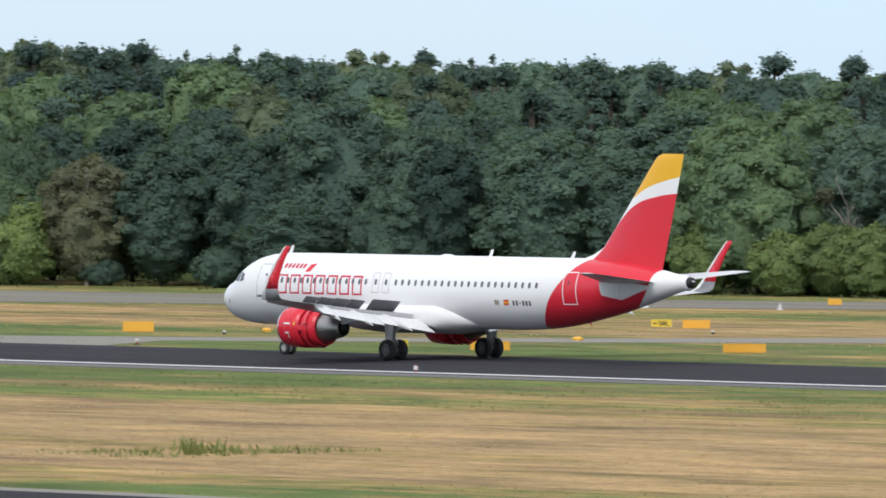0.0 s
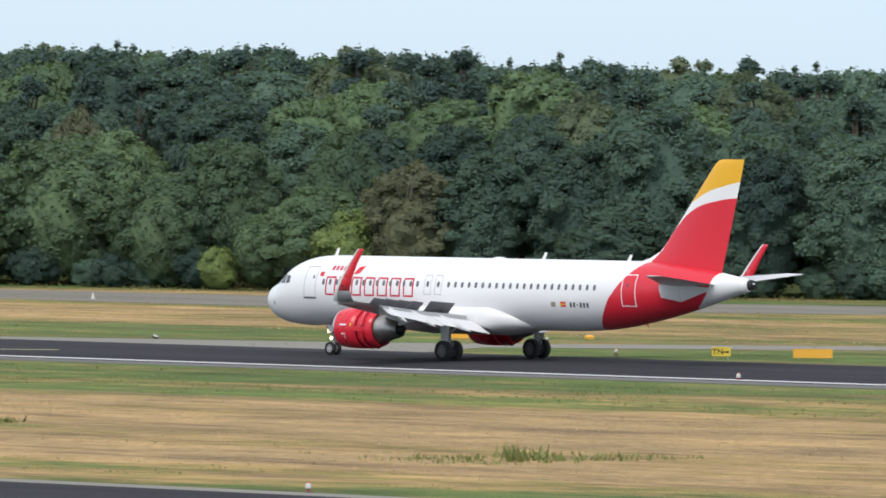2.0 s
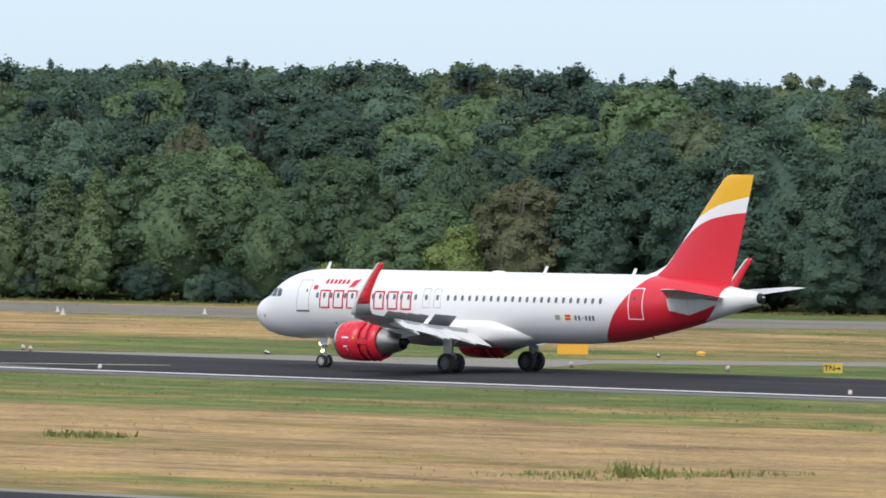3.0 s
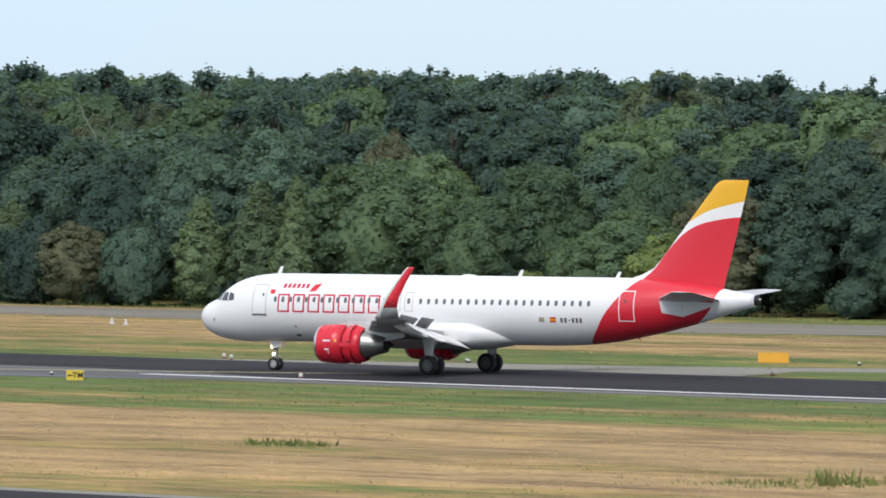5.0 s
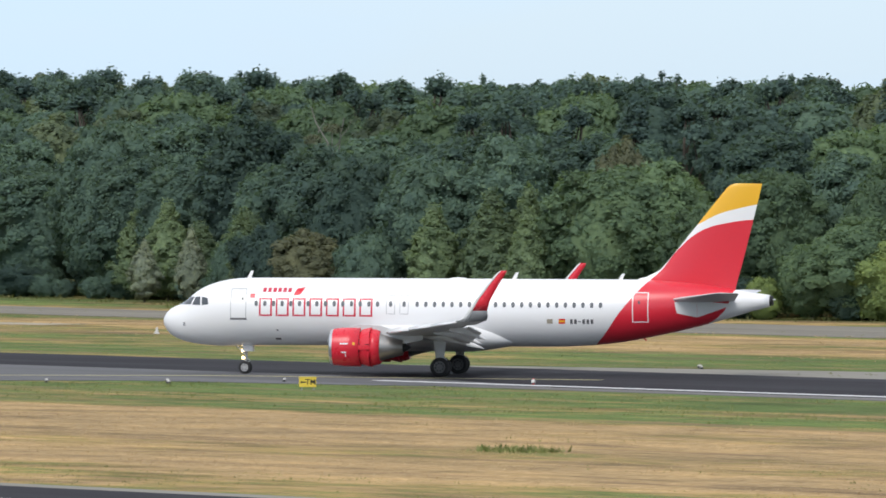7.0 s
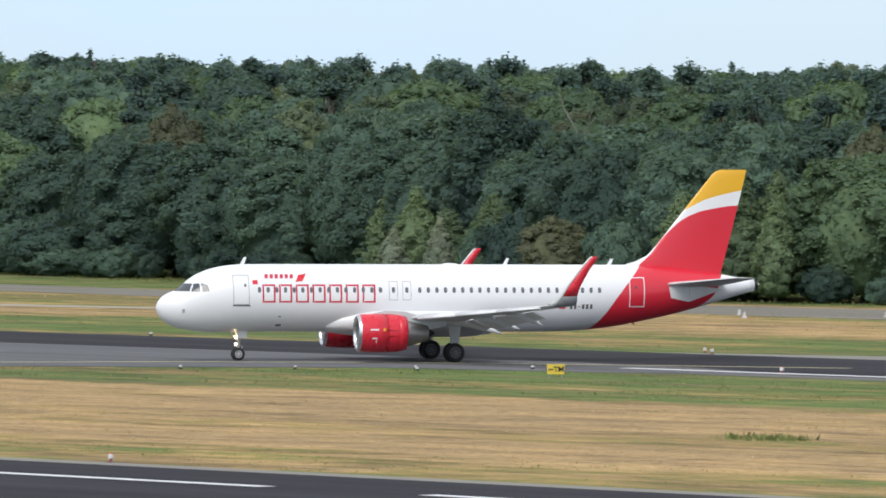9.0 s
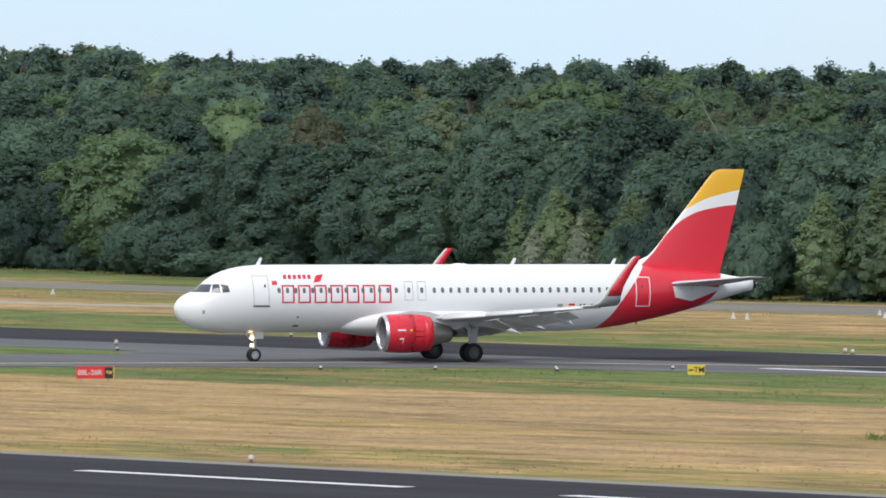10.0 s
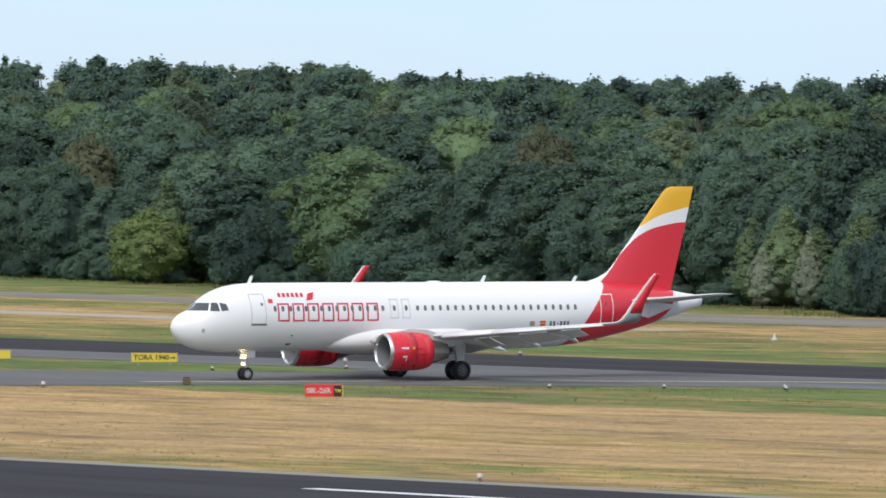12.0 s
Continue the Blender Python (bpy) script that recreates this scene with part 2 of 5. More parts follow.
FIELD_M = Matrix(((U.x, N.x, 0, 0), (U.y, N.y, 0, 0), (0, 0, 1, 0), (0, 0, 0, 1)))


def slab(name, outline, z, mat, label, thick=0.02, kind="structure", parent=None):
    """A paved surface: an outline in (s, p), with a rim down into the ground. Its own axes are the field's."""
    n = len(outline)
    vs = [(s, p, z) for s, p in outline] + [(s, p, z - thick) for s, p in outline]
    fs = [tuple(range(n))] + [(i, (i + 1) % n, n + (i + 1) % n, n + i) for i in range(n)]
    area = sum(outline[i][0] * outline[(i + 1) % n][1] - outline[(i + 1) % n][0] * outline[i][1] for i in range(n))
    if area < 0:
        fs = [f[::-1] for f in fs]
    ob = mesh_ob(name, vs, fs, mat, label=label, kind=kind)
    ob.matrix_basis = FIELD_M
    return ob


# ---------------------------------------------------------------- ground, runways, taxiways
def ground_sheet():
    ss = [-4000, -1500, -600] + list(range(-200, 1201, 20)) + [1600, 2500, 4500]
    ps = [-4000, -1500, -500] + list(range(0, 701, 20)) + [900, 1500, 2500, 4500]
    vs = [(s, p, 0) for s in ss for p in ps]
    m = len(ps)
    fs = [(i * m + j, (i + 1) * m + j, (i + 1) * m + j + 1, i * m + j + 1) for i in range(len(ss) - 1) for j in range(m - 1)]
    ob = mesh_ob("ground", vs, fs, M_FIELD, label="flat airfield of straw and green mown summer grass", kind="structure")
    ob.matrix_basis = FIELD_M
    tagged(ob, category="ground")


ground_sheet()

FAR = 2500
slab("runway", [(-FAR, 366.0), (FAR, 366.0), (FAR, 394.5), (-FAR, 394.5)], 0.03, M_RUNWAY, "dark rubber-stained asphalt runway with white edge line")
slab("runway_shoulder", [(-FAR, 362.5), (421, 362.5), (436, 352), (470, 356.5), (474, 361.5), (FAR, 361.5), (FAR, 366.0), (-FAR, 366.0)], 0.026, M_SHOULDER, "worn grey asphalt shoulder along the runway")
slab("runway_edge_line", [(-FAR, 367.6), (421, 367.2), (421, 368.3), (-FAR, 368.7)], 0.04, M_LINE, "worn white runway edge line")
# exit taxiway, bending off towards the camera
slab("taxiway", [(404, 366.2), (408, 363.5), (414, 360), (429, 356), (438, 344), (446.5, 334.5), (453, 318), (470, 262), (482, 240), (520, 240), (505, 290), (484, 338), (469.5, 352), (468.5, 355.5), (472, 361.5), (FAR, 361.5), (FAR, 374.0), (470, 374.0), (432, 373.8), (419, 371.8)], 0.034, M_TAXI, "grey asphalt exit taxiway leaving the runway")
slab("taxiway_marking", [(455.5, 330.0), (456.0, 331.5), (446.0, 353.5), (436.0, 366.5), (414.0, 379.6), (413.8, 379.0), (435.4, 365.9), (445.4, 353.1)], 0.045, M_LINE_Y, "faded yellow taxiway guide line")
# taxiway behind the runway
slab("back_taxiway", [(398, 394.5), (404, 405.5), (386, 420.5), (371, 435.5), (300, 500), (306, 508), (379, 445), (391, 428.5), (410, 412.4), (419, 406.5), (443, 397.5), (450, 394.5)], 0.028, M_CONCRETE, "pale concrete taxiway behind the runway")
slab("perimeter_road", [(380, 574), (454, 521), (503, 506.5), (520, 503.4), (600, 500), (734, 515.4), (1000, 560), (1000, 540), (710, 498.7), (588, 480.5), (490, 475.5), (437, 502.5), (375, 556)], 0.03, M_PERIM, "pale grey concrete perimeter taxiway near the woods")
slab("sandy_track", [(560, 460), (600, 452), (652, 457.8), (900, 470), (900, 466), (641, 450.5), (600, 446), (560, 455)], 0.028, M_SAND, "thin sandy track through dry grass")
# the runway in front
slab("near_runway", [(-FAR, 150), (FAR, 150), (FAR, 244.4), (-FAR, 244.4)], 0.03, M_RUNWAY, "dark asphalt runway")
slab("near_runway_shoulder", [(-FAR, 244.4), (FAR, 244.4), (FAR, 246.4), (-FAR, 246.4)], 0.027, M_CONCRETE, "narrow pale worn shoulder along the runway")
for a, b in ((262, 281), (291, 312.5), (337.5, 359), (384, 405)):
    slab("runway_dash", [(a, 234.8), (b, 234.8), (b, 235.7), (a, 235.7)], 0.04, M_LINE, "white painted runway stripe")

# ---------------------------------------------------------------- the wood behind the airfield
def unit_rows(v):
    return v / np.maximum(np.linalg.norm(v, axis=1), 1e-6)[:, None]


def sphere_dirs(rng, n):
    return unit_rows(rng.normal(size=(n, 3)))


ICO = None


def ico_unit():
    global ICO
    if ICO is None:
        bm = bmesh.new()
        bmesh.ops.create_icosphere(bm, subdivisions=2, radius=1.0)
        ICO = np.array([v.co[:] for v in bm.verts]), np.array([[v.index for v in f.verts] for f in bm.faces])
        bm.free()
    return ICO


def add_sprays(rng, pos, face, size, V, T, D, base):
    """One folded three-cornered spray at each place, turned roughly to its face."""
    n = len(pos)
    nor = unit_rows(face + rng.normal(scale=0.55, size=(n, 3)))
    tan = unit_rows(np.cross(nor, rng.normal(size=(n, 3))))
    bit = np.cross(nor, tan)
    sz = size * rng.uniform(0.6, 1.4, n)
    A, B = tan * sz[:, None], bit * sz[:, None] * 0.75
    V.append(np.stack([pos - A - B * 0.6, pos + A - B * 0.6, pos + B * 1.2 + nor * sz[:, None] * 0.2], 1).reshape(-1, 3))
    D.append(np.repeat(unit_rows(face + rng.normal(scale=0.16, size=(n, 3))), 3, axis=0))
    T.append(np.arange(3 * n).reshape(-1, 3) + base)
    return base + 3 * n


def foliage(rng, boughs, axis_z, leaves, size, up=0.25, core=0.62, ragged=0.13, hull=None):
    """Leaf sprays all over lumpy boughs, and the leafy mass inside each bough.
    boughs: rows of x, y, z, radius, flatness; gives vertices, triangles and the direction in which each vertex faces."""
    B = np.array(boughs)
    C, R, F = B[:, :3], B[:, 3], B[:, 4]
    share = R ** 2 / np.sum(R ** 2)
    V, T, D = [], [], []
    base = 0
    for i in range(len(B)):
        out = C[i] - np.array([0, 0, axis_z])
        out = out / max(np.linalg.norm(out), 1e-6)
        n = max(30, int(leaves * share[i]))
        d = sphere_dirs(rng, n * 2)
        d = d[(d @ out > -0.35) & (d[:, 2] > -0.7)][:n]
        n = len(d)
        lump = 1 + 0.16 * np.sin(d @ rng.normal(scale=4.0, size=3) + rng.uniform(0, 6)) * np.sin(d @ rng.normal(scale=4.0, size=3) + rng.uniform(0, 6))
        pos = C[i] + d * (R[i] * lump * rng.normal(0.98, ragged, n))[:, None] * np.array([1, 1, F[i]])
        face = unit_rows(0.4 * d + 0.7 * out + np.array([0, 0, up]))
        # sprays that would sit deep inside another bough are left out
        gap = np.linalg.norm((pos[:, None, :] - C[None]) / np.stack([R, R, R * F], 1)[None], axis=2)
        gap[:, i] = 9
        ok = (gap.min(axis=1) > 0.8) & (pos[:, 2] > 0.08)
        pos, face = pos[ok], face[ok]
        base = add_sprays(rng, pos, face, size, V, T, D, base)
        # the mass under the sprays
        unit, tri = ico_unit()
        j = core * (1 + rng.normal(scale=0.14, size=len(unit)))
        V.append(np.maximum(C[i] + unit * R[i] * np.array([1, 1, F[i]]) * j[:, None], [-99, -99, 0.02]))
        D.append(unit_rows(0.45 * unit + 0.6 * out + np.array([0, 0, up])))
        T.append(tri + base)
        base += len(unit)
    if hull:
        # the crown's own mass behind the boughs, with sprays of its own
        unit, tri = ico_unit()
        box = np.array([hull[0], hull[0], hull[2]])
        V.append(np.maximum(np.array([0, 0, hull[1]]) + unit * box * (1 + rng.normal(scale=0.06, size=len(unit)))[:, None], [-99, -99, 0.02]))
        D.append(unit_rows(unit + np.array([0, 0, up])))
        T.append(tri + base)
        base += len(unit)
        n = leaves // 3
        d = sphere_dirs(rng, n)
        add_sprays(rng, np.array([0, 0, hull[1]]) + d * box * rng.normal(1.05, 0.05, n)[:, None], unit_rows(d + np.array([0, 0, up])), size, V, T, D, base)
    return np.concatenate(V), np.concatenate(T), np.concatenate(D)


def crown_part(parent, mat, made, label=""):
    V, T, D = made
    me = bpy.data.meshes.new("crown")
    me.from_pydata(V.tolist(), [], T.tolist())
    me.materials.append(mat)
    me.polygons.foreach_set("use_smooth", [True] * len(me.polygons))
    me.update()
    me.normals_split_custom_set_from_vertices(D.tolist())
    ob = new("crown", me)
    ob.parent = parent
    return tagged(ob, label=label)


def limb(bm, a, b, r1, r2, rng, seg=7):
    """A bent, tapering limb in three pieces."""
    a, b = Vector(a), Vector(b)
    pts = [a.lerp(b, t) + Vector(rng.normal(scale=0.05 * (b - a).length, size=3)) * (0 < t < 1) for t in (0, 0.35, 0.7, 1)]
    for i in range(3):
        add_tube(bm, pts[i], pts[i + 1], r1 + (r2 - r1) * i / 3, r1 + (r2 - r1) * (i + 1) / 3, seg, caps=False)


def make_tree(name, seed, height, width, kind, leaf, bark, label, leaves, size, category="tree"):
    """kind: edge (leafy to the ground), deep (crown on a tall trunk), plume (pointed, leafy to the ground), shrub, pine, spire."""
    rng = np.random.default_rng(seed)
    e = new(name)
    e.empty_display_size = 0.5
    boughs = []
    low = {"edge": 0.02, "plume": 0.02, "shrub": 0.0, "deep": 0.42, "pine": 0.58, "spire": 0.4}[kind]
    z0, half = height * low, width / 2
    span = height - z0
    axis = z0 + span * 0.42
    if kind in ("edge", "deep", "shrub", "plume"):
        count = {"edge": 84, "deep": 46, "shrub": 46, "plume": 60}[kind]
        for i in range(count):
            v = 1 - 2 * (i + 0.5) / count
            a = i * 2.39996 + rng.uniform(-0.5, 0.5)
            w = math.sqrt(1 - v * v)
            k = rng.uniform(0.74, 0.92)
            u = 0.5 + 0.5 * v * k
            # egg: widest below the middle; a plume narrows to its tip
            prof = {"edge": 1.0, "deep": 1.0, "shrub": 1.0}.get(kind, 1.25 - 0.85 * u)
            flare = 1.0 + 0.14 * math.sin(3 * a + seed) + 0.10 * math.sin(2 * a + 5 * v)
            r = width * rng.uniform(0.07, 0.125) * (1.0 if kind != "plume" else 1.1 - 0.55 * u)
            boughs.append((half * w * k * flare * prof * math.cos(a), half * w * k * flare * prof * math.sin(a), max(z0 + span * u, r * 0.6), r, rng.uniform(0.62, 0.95)))
        if kind == "plume":
            boughs.append((0, 0, z0 + span * 0.93, width * 0.1, 1.5))
    elif kind == "pine":
        for i in range(30):
            t = rng.uniform(0, 1) ** 0.8
            prof = (1 - t) ** 0.75 * 0.92 + 0.06
            a, rr = rng.uniform(0, 2 * math.pi), half * prof * math.sqrt(rng.uniform(0.15, 1))
            boughs.append((rr * math.cos(a), rr * math.sin(a), z0 + span * 0.93 * t, width * rng.uniform(0.07, 0.125), rng.uniform(0.5, 0.85)))
        boughs.append((0, 0, height * 0.97, width * 0.06, 1.5))
        boughs.append((width * 0.05, 0, height * 0.93, width * 0.09, 0.9))
    else:
        for i in range(12):
            t = i / 11
            for j in range(5 if t < 0.7 else 3):
                a = 2 * math.pi * (j + rng.uniform(0, 0.6)) / (5 if t < 0.7 else 3) + i
                rr = half * (1 - t) ** 0.85 * rng.uniform(0.45, 0.9)
                boughs.append((rr * math.cos(a), rr * math.sin(a), z0 + span * 0.95 * t - rr * 0.25, width * 0.14 * (1.15 - 0.8 * t), 0.55))
        boughs.append((0, 0, height * 0.96, 0.22, 2.6))
    bm = bmesh.new()
    tr = 0.018 * height if kind != "shrub" else 0.012 * height
    top = Vector((rng.normal(scale=0.3), rng.normal(scale=0.3), height * (0.93 if kind in ("pine", "spire", "plume") else 0.8)))
    limb(bm, (0, 0, -0.1), top, tr, tr * 0.25, rng, 8)
    for b in boughs[::5]:
        zz = max(height * 0.1, b[2] * rng.uniform(0.5, 0.8))
        limb(bm, (top.x * zz / top.z, top.y * zz / top.z, zz), b[:3], tr * 0.4, tr * 0.12, rng, 4)
    part("trunk", bm, bark, e)
    needle = kind in ("pine", "spire")
    crown_part(e, leaf, foliage(rng, boughs, axis, leaves, size, 0.5, 0.62 if needle else 0.8, 0.26 if needle else 0.22 if kind in ("plume", "shrub") else 0.11, None if needle else (half * (0.80 if kind != "plume" else 0.58), z0 + span * 0.47, span * (0.43 if kind != "plume" else 0.40))))
    tagged(e, label, category, "trees of the wood")
    return e, height, width


def bare_tree(seed, height, label):
    """A thin, half-dead birch: pale trunk, forked bare limbs, a few sprays."""
    rng = np.random.default_rng(seed)
    e = new("birch_tree")
    bm = bmesh.new()
    tips = []
    limb(bm, (0, 0, -0.1), (0.3, 0.1, height * 0.72), 0.17, 0.09, rng, 8)
    for i in range(9):
        z = height * rng.uniform(0.35, 0.72)
        a = rng.uniform(0, 6.28)
        d = Vector((math.cos(a) * 1.8, math.sin(a) * 1.8, height * rng.uniform(0.2, 0.32)))
        o = Vector((0.3 * z / height, 0.05, z))
        limb(bm, o, o + d, 0.08, 0.03, rng, 6)
        limb(bm, o + d * 0.55, o + d * 0.9 + Vector(rng.normal(scale=0.7, size=3)), 0.04, 0.015, rng, 5)
        tips.append((*(o + d), 0.7, 0.7))
    part("trunk", bm, M_BIRCH, e, "pale bare forked trunk")
    crown_part(e, M_RUSSET, foliage(rng, tips[::3], height * 0.5, 600, 0.12, core=0.3))
    return tagged(e, label, "tree", "trees of the wood")


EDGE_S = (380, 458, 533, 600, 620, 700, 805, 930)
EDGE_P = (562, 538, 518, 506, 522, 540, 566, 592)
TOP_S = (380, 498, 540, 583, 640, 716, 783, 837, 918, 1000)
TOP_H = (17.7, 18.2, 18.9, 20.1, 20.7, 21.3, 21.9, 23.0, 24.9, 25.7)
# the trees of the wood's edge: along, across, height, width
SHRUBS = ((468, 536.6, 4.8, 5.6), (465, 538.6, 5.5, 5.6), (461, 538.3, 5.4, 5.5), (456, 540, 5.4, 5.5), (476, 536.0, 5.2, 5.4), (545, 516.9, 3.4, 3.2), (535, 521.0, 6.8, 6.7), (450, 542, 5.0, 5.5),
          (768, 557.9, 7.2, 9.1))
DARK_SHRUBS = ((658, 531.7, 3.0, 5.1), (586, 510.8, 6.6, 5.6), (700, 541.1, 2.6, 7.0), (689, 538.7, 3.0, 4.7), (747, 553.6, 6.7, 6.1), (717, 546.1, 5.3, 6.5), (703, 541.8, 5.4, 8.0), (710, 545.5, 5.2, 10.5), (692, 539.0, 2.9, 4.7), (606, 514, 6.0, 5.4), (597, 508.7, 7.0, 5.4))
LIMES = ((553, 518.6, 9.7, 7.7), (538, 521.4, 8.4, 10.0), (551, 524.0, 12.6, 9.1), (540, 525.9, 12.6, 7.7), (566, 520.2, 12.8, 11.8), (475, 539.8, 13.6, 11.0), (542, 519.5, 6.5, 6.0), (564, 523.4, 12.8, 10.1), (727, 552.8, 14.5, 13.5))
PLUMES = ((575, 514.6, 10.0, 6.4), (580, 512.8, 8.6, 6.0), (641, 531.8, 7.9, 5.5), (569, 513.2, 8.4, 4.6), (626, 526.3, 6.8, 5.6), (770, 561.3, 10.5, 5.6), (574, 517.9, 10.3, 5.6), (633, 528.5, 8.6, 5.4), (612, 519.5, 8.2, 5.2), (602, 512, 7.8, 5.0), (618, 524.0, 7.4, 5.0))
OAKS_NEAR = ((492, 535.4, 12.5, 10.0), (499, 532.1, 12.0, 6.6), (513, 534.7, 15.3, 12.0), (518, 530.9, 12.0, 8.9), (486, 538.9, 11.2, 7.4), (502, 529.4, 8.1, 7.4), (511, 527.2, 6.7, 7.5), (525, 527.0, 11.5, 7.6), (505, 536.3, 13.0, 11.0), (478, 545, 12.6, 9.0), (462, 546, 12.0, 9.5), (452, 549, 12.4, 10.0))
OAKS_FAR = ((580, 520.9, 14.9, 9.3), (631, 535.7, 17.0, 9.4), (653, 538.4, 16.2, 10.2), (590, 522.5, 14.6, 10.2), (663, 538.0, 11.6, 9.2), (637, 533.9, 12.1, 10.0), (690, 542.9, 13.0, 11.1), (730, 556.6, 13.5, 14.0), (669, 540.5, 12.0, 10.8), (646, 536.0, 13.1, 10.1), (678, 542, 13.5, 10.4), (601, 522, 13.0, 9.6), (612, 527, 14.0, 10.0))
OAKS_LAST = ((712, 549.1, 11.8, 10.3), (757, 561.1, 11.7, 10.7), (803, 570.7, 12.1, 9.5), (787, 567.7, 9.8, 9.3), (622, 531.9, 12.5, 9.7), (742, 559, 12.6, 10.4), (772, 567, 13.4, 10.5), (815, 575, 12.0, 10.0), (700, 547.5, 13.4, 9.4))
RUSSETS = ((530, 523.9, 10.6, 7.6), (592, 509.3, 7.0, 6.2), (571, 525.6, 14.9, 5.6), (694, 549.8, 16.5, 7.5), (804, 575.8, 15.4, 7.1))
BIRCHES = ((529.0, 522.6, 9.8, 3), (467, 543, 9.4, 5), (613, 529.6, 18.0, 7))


def plant_wood():
    rng = random.Random(11)
    oak = [make_tree("oak_tree", 10 + i, 14.0, w, "edge", M_OAK, M_BARK, "dense dark green oak at the wood's edge", 15500, 0.162) for i, w in enumerate((10.0, 9.0, 11.0))]
    lime = [make_tree("lime_tree", 20 + i, 11.0, w, "edge", M_LIME, M_BARK, "light green lime tree with a lobed full crown", 15000, 0.135) for i, w in enumerate((8.5, 9.5))]
    plume = [make_tree("young_tree", 60 + i, 8.5, w, "plume", M_YOUNG, M_BARK, "young green tree with a pointed crown", 9000, 0.12) for i, w in enumerate((5.2, 5.8, 4.8))]
    shrub = [make_tree("shrub", 50 + i, 5.0, w, "shrub", M_SHRUB, M_BARK, "bright green leafy shrub before the wood", 9000, 0.105, "shrub") for i, w in enumerate((5.5, 6.0))]
    dark = [make_tree("low_shrub", 55 + i, 5.0, w, "shrub", M_OAK, M_BARK, "low dark green shrub before the wood", 8000, 0.125, "shrub") for i, w in enumerate((6.5, 7.5))]
    rust = [make_tree("russet_tree", 70, 10.0, 7.0, "edge", M_RUSSET, M_BARK, "olive and russet tree with thin dry foliage", 9500, 0.13)]
    silver = [make_tree("silver_bush", 71, 5.4, 3.6, "plume", M_SILVER, M_BARK, "silvery grey-green bush before the wood", 6000, 0.09, "shrub")]
    deep = [make_tree("oak_tree", 80 + i, 17.0, w, "deep", mt, M_BARK, "tall broadleaf tree inside the wood", 5200, 0.18) for i, (w, mt) in enumerate(((8.5, M_OAK), (9.5, M_OAK), (8.0, M_MAPLE), (9.0, M_LIME)))]
    pine = [make_tree("pine_tree", 30 + i, 18.0, w, "pine", M_PINE, M_BARK, "tall pine deep in the wood, tinted blue-green for haze", 3400, 0.17) for i, w in enumerate((6.5, 5.5, 7.5))]
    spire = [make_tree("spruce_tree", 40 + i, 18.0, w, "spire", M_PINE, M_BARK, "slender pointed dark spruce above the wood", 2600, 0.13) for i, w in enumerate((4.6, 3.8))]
    used = set()
    taken = []

    def put(proto, s, p, h, w=None):
        src, h0, w0 = proto
        k = h / h0 * rng.uniform(0.92, 1.1) if w is None else w / w0
        m = pose(*at(s, p), 0, 0, rng.uniform(0, 360)) @ Matrix.Diagonal((k, k, h / h0, 1))
        if src in used:
            copy_thing(src, Matrix()).matrix_basis = m
        else:
            used.add(src)
            src.matrix_basis = m

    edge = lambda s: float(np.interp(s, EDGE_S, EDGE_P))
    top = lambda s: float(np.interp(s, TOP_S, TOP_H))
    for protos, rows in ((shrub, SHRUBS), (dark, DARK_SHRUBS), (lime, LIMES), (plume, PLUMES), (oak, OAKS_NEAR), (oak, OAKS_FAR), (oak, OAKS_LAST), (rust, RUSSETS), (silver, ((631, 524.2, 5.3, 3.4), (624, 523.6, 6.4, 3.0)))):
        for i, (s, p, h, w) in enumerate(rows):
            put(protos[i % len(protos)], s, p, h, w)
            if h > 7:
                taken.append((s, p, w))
    # rows from the edge inwards; the canopy rises with depth
    s = 395.0
    while s < 930:
        for row in range(8):
            dp = 8 + row * 10.5 + rng.uniform(-3.5, 3.5)
            ss = s + row * 10.5 + rng.uniform(-3, 3)
            if not 440 + 0.75 * dp < ss < 835 + 2 * dp:
                continue
            pp = edge(ss) + dp
            if row < 2 and any(math.hypot(ss - a, pp - b) < 0.5 * c + 1.5 for a, b, c in taken):
                continue
            swell = 2.6 * noise.noise(Vector((ss * 0.045, row * 0.9, 0)))
            full = top(ss)
            if row < 2:
                put(rng.choice(oak), ss, pp, (0.60, 0.74)[row] * full + swell + rng.uniform(-1.5, 1.5))
            elif row < 5:
                h = full * (0.82, 0.875, 0.92)[row - 2] + swell * 0.6 + rng.uniform(-1.3, 1.0)
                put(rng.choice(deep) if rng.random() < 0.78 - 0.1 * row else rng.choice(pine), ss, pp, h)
            else:
                h = full * (0.945, 0.955, 0.96)[row - 5] + swell * 0.25 + rng.uniform(-1.2, 0.7)
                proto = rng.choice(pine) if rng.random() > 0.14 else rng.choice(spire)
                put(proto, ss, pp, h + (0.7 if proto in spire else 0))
        s += rng.uniform(6.5, 8.5)
    # low growth in the gaps of the edge
    for k in range(90):
        ss = rng.uniform(448, 850)
        put(rng.choice(dark), ss, edge(ss) + rng.uniform(2.5, 5.0), rng.uniform(1.6, 3.4))
    # the last row closes the gaps between the pine heads
    s = 505.0
    while s < 960:
        put(rng.choice(deep), s, edge(s - 20) + 92 + rng.uniform(-4, 4), top(s) * 0.962 + rng.uniform(-0.8, 0.5))
        s += rng.uniform(5.0, 7.0)
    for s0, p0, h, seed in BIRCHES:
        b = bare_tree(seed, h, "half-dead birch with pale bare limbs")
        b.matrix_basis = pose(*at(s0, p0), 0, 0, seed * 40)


plant_wood()

